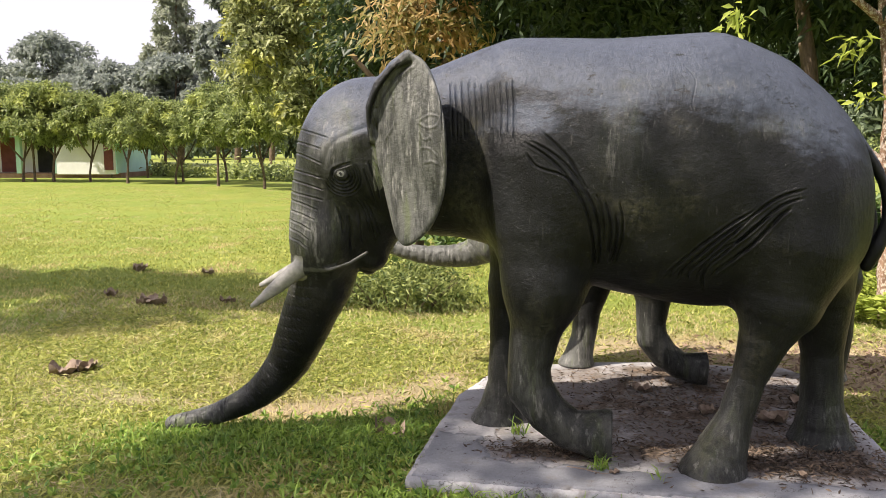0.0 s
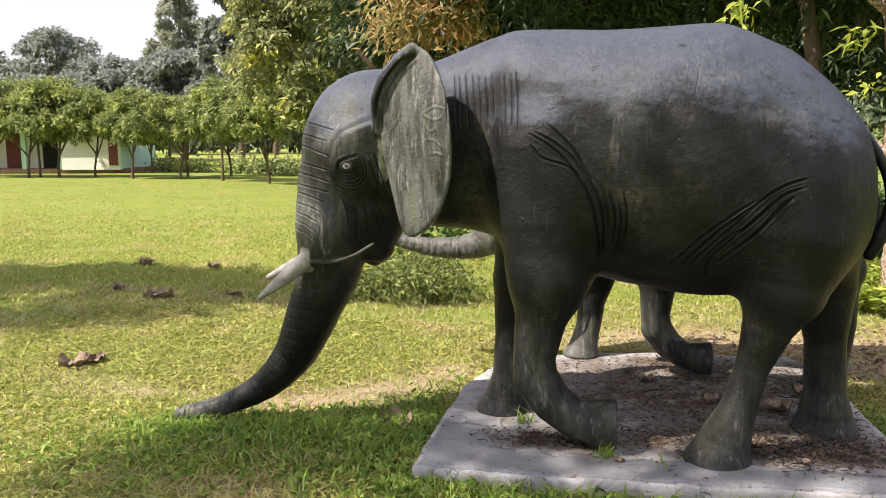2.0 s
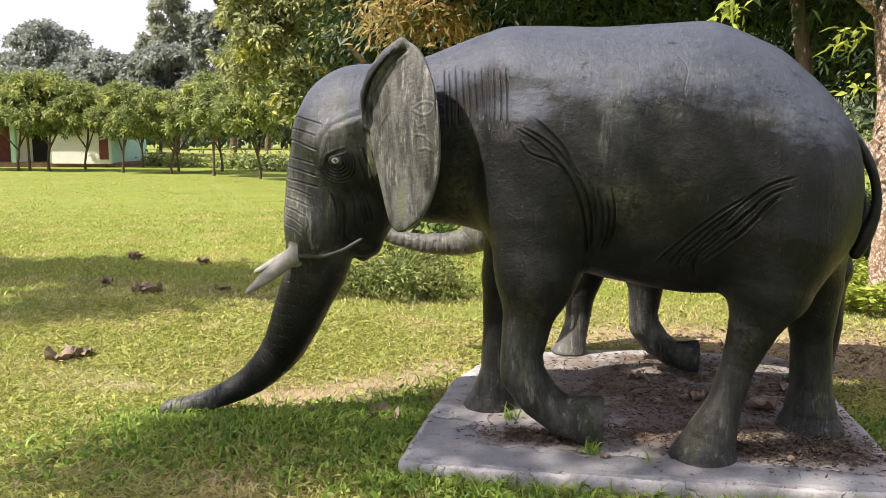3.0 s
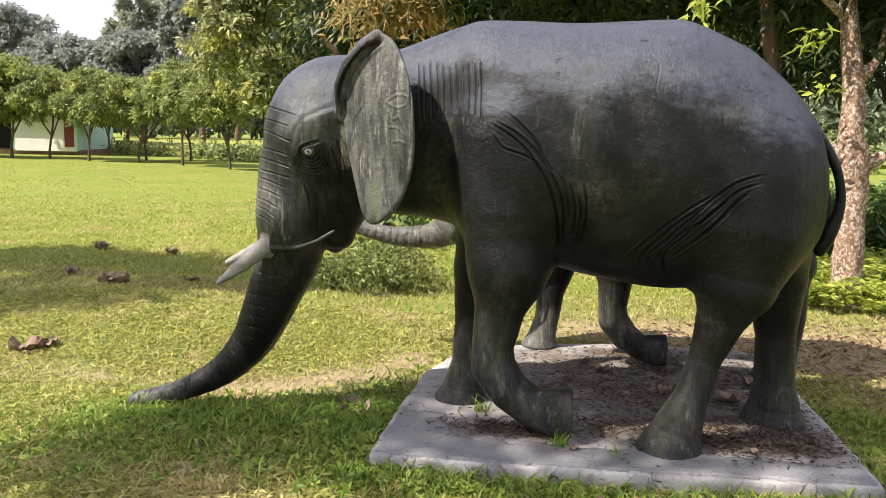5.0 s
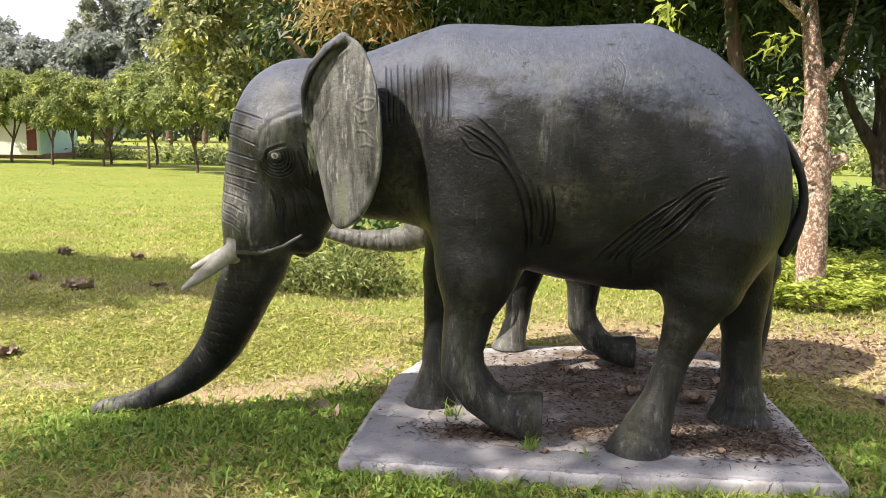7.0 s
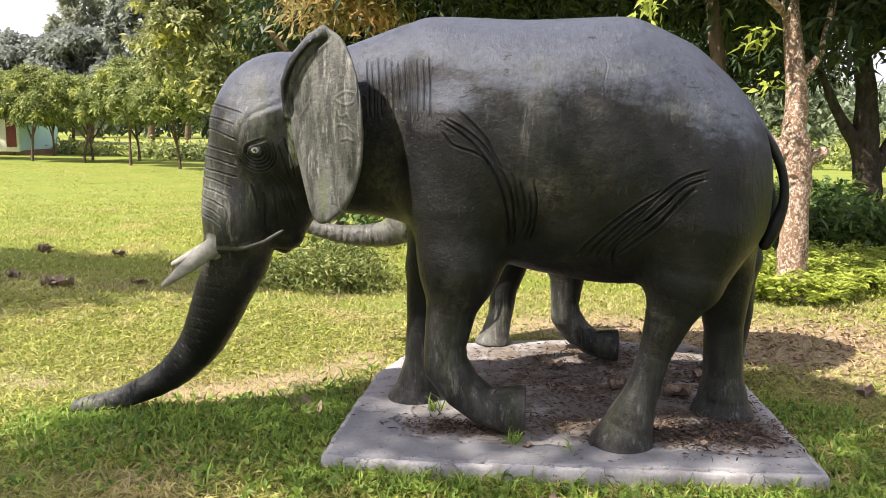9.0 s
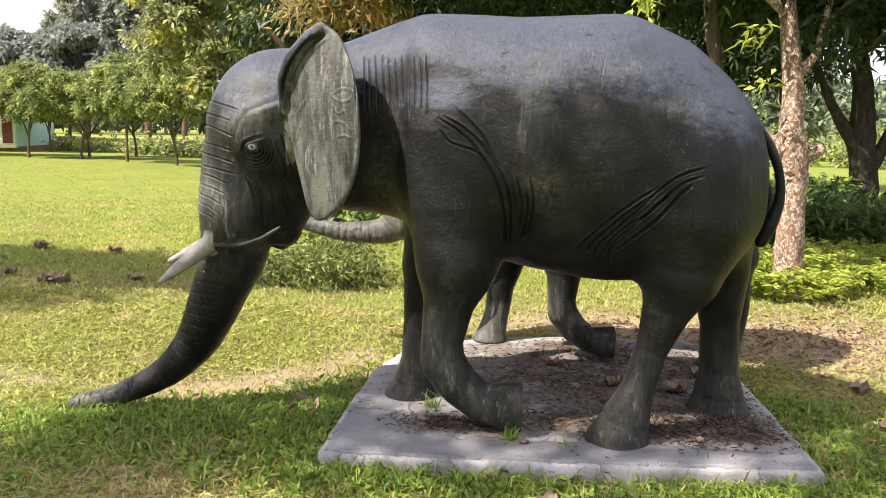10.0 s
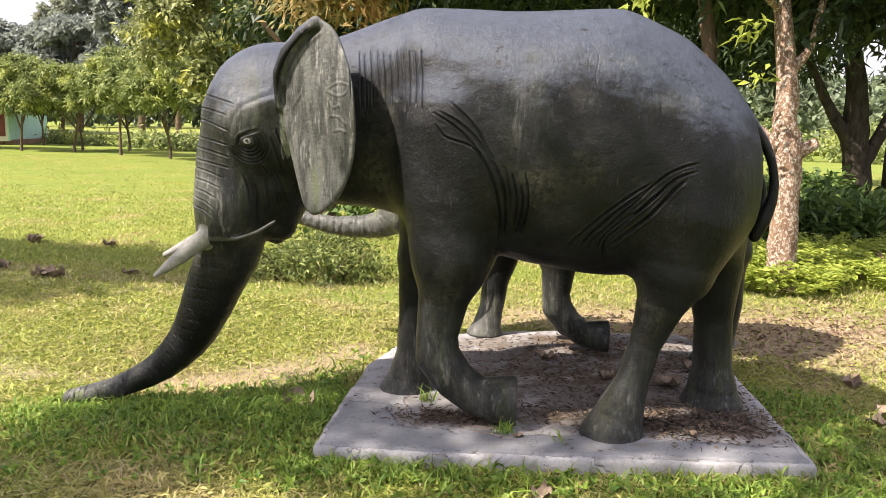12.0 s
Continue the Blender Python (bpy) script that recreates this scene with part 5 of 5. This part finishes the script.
lush = blob(x, y, -2.12, 3.58, 0.30, 0.15) + blob(x, y, -1.72, 3.66, 0.35, 0.20) + blob(x, y, -1.3, 3.82, 0.35, 0.22) + 0.8 * blob(x, y, -0.98, 3.85, 0.22, 0.45)
lush = lush + 0.30 * blob(x, y, -1.6, 3.25, 0.9, 0.3) + 0.5 * np.exp(-((y - 3.08) / 0.12) ** 2) * (x > -0.9) + 0.45 * np.exp(-((x - 1.6) / 0.25) ** 2) * (y < 4.4)
ok = r.random(len(x)) < lush
stuff("weeds", *blades(x[ok], y[ok], 0.085, 0.009, r, 1.1), GRASS_LUSH, "lush green grass growing round the plinth and trunk", "grass")
k = np.where(r.random(len(x)) < 0.25 * lush)[0]
c = np.stack([x[k], y[k], ground_height(x[k], y[k]) + 0.02], 1).repeat(5, 0)
stuff("weeds", *leaves(c, r.normal(0, 1, c.shape) * (1, 1, 0.3) + (0, 0, 0.5), 0.050, 0.022, r, 0.0), GRASS_LUSH, "small broad-leaved weeds below the trunk", "weeds")


# ---------------------------------------------------------------- fallen leaves
def litter(x, y, z, length, width, r):
    n = len(x)
    c = np.stack([x, y, z], 1)
    return leaves(c, np.stack([r.normal(0, 1, n), r.normal(0, 1, n), np.full(n, 0.22)], 1) * 2.0, length, width, r, 0.0)


n = 9000
x, y = r.uniform(0.2, 4.2, n), r.uniform(3.4, 7.2, n)
p = 0.9 * blob(x, y, 1.9, 5.6, 1.1, 0.75) + 0.5 * blob(x, y, 2.9, 6.2, 0.8, 0.6)
ok = (r.random(n) < p) & ~inside(SLAB, x, y)
stuff("leaf_litter", *litter(x[ok], y[ok], ground_height(x[ok], y[ok]) + 0.006, 0.065, 0.026, r), LITTER, "brown fallen leaves on bare soil beside the plinth", "leaves")
n = 42000
x, y = r.uniform(-0.75, 1.38, n), r.uniform(3.3, 5.35, n)
p = 0.24 * blob(x, y, 0.75, 4.45, 0.80, 0.62) + 1.0 * blob(x, y, -0.20, 3.64, 0.20, 0.08) + 0.8 * blob(x, y, 0.95, 3.74, 0.36, 0.17) + 0.4 * blob(x, y, 0.3, 3.78, 0.2, 0.08)
ok = (r.random(n) < 1.1 * p) & inside(SLAB, x, y)
stuff("leaf_litter", *litter(x[ok], y[ok], 0.072 + r.uniform(0, 0.012, ok.sum()), 0.038, 0.009, r), SCRAPS, "dark leaf scraps and twigs lying on the plinth", "leaves")


def dry_leaf(x, y, size, seed, z=None, label="large curled dry brown leaf on the grass"):
    """A curled leaf: a bent, crumpled sheet with thickness."""
    q = np.random.default_rng(seed)
    nu, nv = 14, 8
    u, w = np.meshgrid(np.linspace(0, 1, nu), np.linspace(-1, 1, nv), indexing="ij")
    wide = 0.34 * np.sin(np.pi * np.clip(u, 0.02, 0.98)) ** 0.7
    px, py = u - 0.5, w * wide
    pz = 0.20 * np.abs(w) ** 1.5 * (0.6 + 0.7 * np.sin(u * 5 + seed) ** 2) + 0.22 * (u - 0.5) ** 2 + 0.06 * np.sin(u * 13 + w * 5 + seed) + 0.035 * q.normal(size=u.shape)
    top = np.stack([px, py, pz + 0.03], -1).reshape(-1, 3) * size
    v = np.concatenate([top, top - (0, 0, 0.015 * size)])
    i, j = np.meshgrid(np.arange(nu - 1), np.arange(nv - 1), indexing="ij")
    a = (i * nv + j).ravel()
    f = np.stack([a, a + nv, a + nv + 1, a + 1], 1)
    ob = mesh_object("dry_leaf", v, np.concatenate([f, f[:, ::-1] + nu * nv]), LITTER_BIG, None, True)
    gz = float(ground_height(np.array([x]), np.array([y]))[0]) if z is None else z
    ob.matrix_world = pose(x, y, gz + 0.012, 0, 0, seed * 47)
    return tagged(ob, label, "leaf", "fallen leaves")


LITTER_BIG = plain_mat("dry_brown_leaf", (0.13, 0.09, 0.065), (0.31, 0.24, 0.18), 22, 0.8, 0.004)
for k, (x, y, s) in enumerate([(-3.48, 4.60, 0.24), (-3.40, 4.68, 0.20), (-1.04, 3.88, 0.22), (-4.18, 6.82, 0.26), (-4.3, 6.9, 0.22), (-5.56, 8.8, 0.26), (-4.9, 7.2, 0.2), (-3.6, 7.2, 0.16),
                               (0.20, 2.98, 0.12), (2.05, 4.1, 0.16), (1.95, 3.95, 0.14), (2.3, 3.7, 0.12), (2.1, 4.65, 0.16), (-2.3, 5.4, 0.14), (-4.7, 8.9, 0.2)]):
    dry_leaf(x, y, s, k + 1)
for k, (x, y, s) in enumerate([(0.95, 4.28, 0.17), (0.62, 4.35, 0.12), (1.15, 4.6, 0.14), (0.30, 4.7, 0.12), (0.11, 3.42, 0.05), (1.2, 4.0, 0.08), (0.92, 3.55, 0.06)]):
    dry_leaf(x, y, s, k + 31, 0.07, "curled dry brown leaf lying on the concrete plinth")

# weeds rooted in the plinth's cracks
for k, (x0, y0) in enumerate([(0.05, 3.46), (-0.36, 3.86), (0.30, 3.40)]):
    q = np.random.default_rng(50 + k)
    n = (34, 26, 8)[k]
    v, f = blades(q.normal(0, 0.022, n), q.normal(0, 0.016, n), 0.075, 0.007, q, 1.0)
    v[:, 2] = np.maximum(v[:, 2], 0.0)
    tuft = mesh_object("weed_tuft", v, f, GRASS_LUSH)
    tuft.matrix_world = pose(x0, y0, 0.068)
    tagged(tuft, "small green weed tuft growing out of the plinth", "weed", "weeds on the plinth")

# twig on the plinth
v, f = tubes([fine_chain([(-0.10, 3.46, 0.079, 0.004), (-0.02, 3.44, 0.082, 0.0035), (0.05, 3.41, 0.079, 0.003), (0.09, 3.42, 0.078, 0.002)], 12)], 6)
tagged(mesh_object("twig", v, f, LITTER_BIG, None, True), "thin dry twig lying on the concrete plinth", "twig")


# cut stump among the ferns
def stump(x, y):
    t = empty("tree_stump", x, y, 0)
    v, f = tubes([[(0, 0, -0.05, 0.13), (0.01, 0, 0.05, 0.11), (0.01, 0, 0.16, 0.10), (0.02, 0, 0.24, 0.10), (0.02, 0, 0.245, 0.095), (0.02, 0, 0.245, 0.002)]], 14, 0.06, 5)
    mesh_object("wood", v, f, BARK_LICHEN, t)
    return tagged(t, "short weathered brown tree stump among ferns", "stump")


stump(3.95, 8.45)
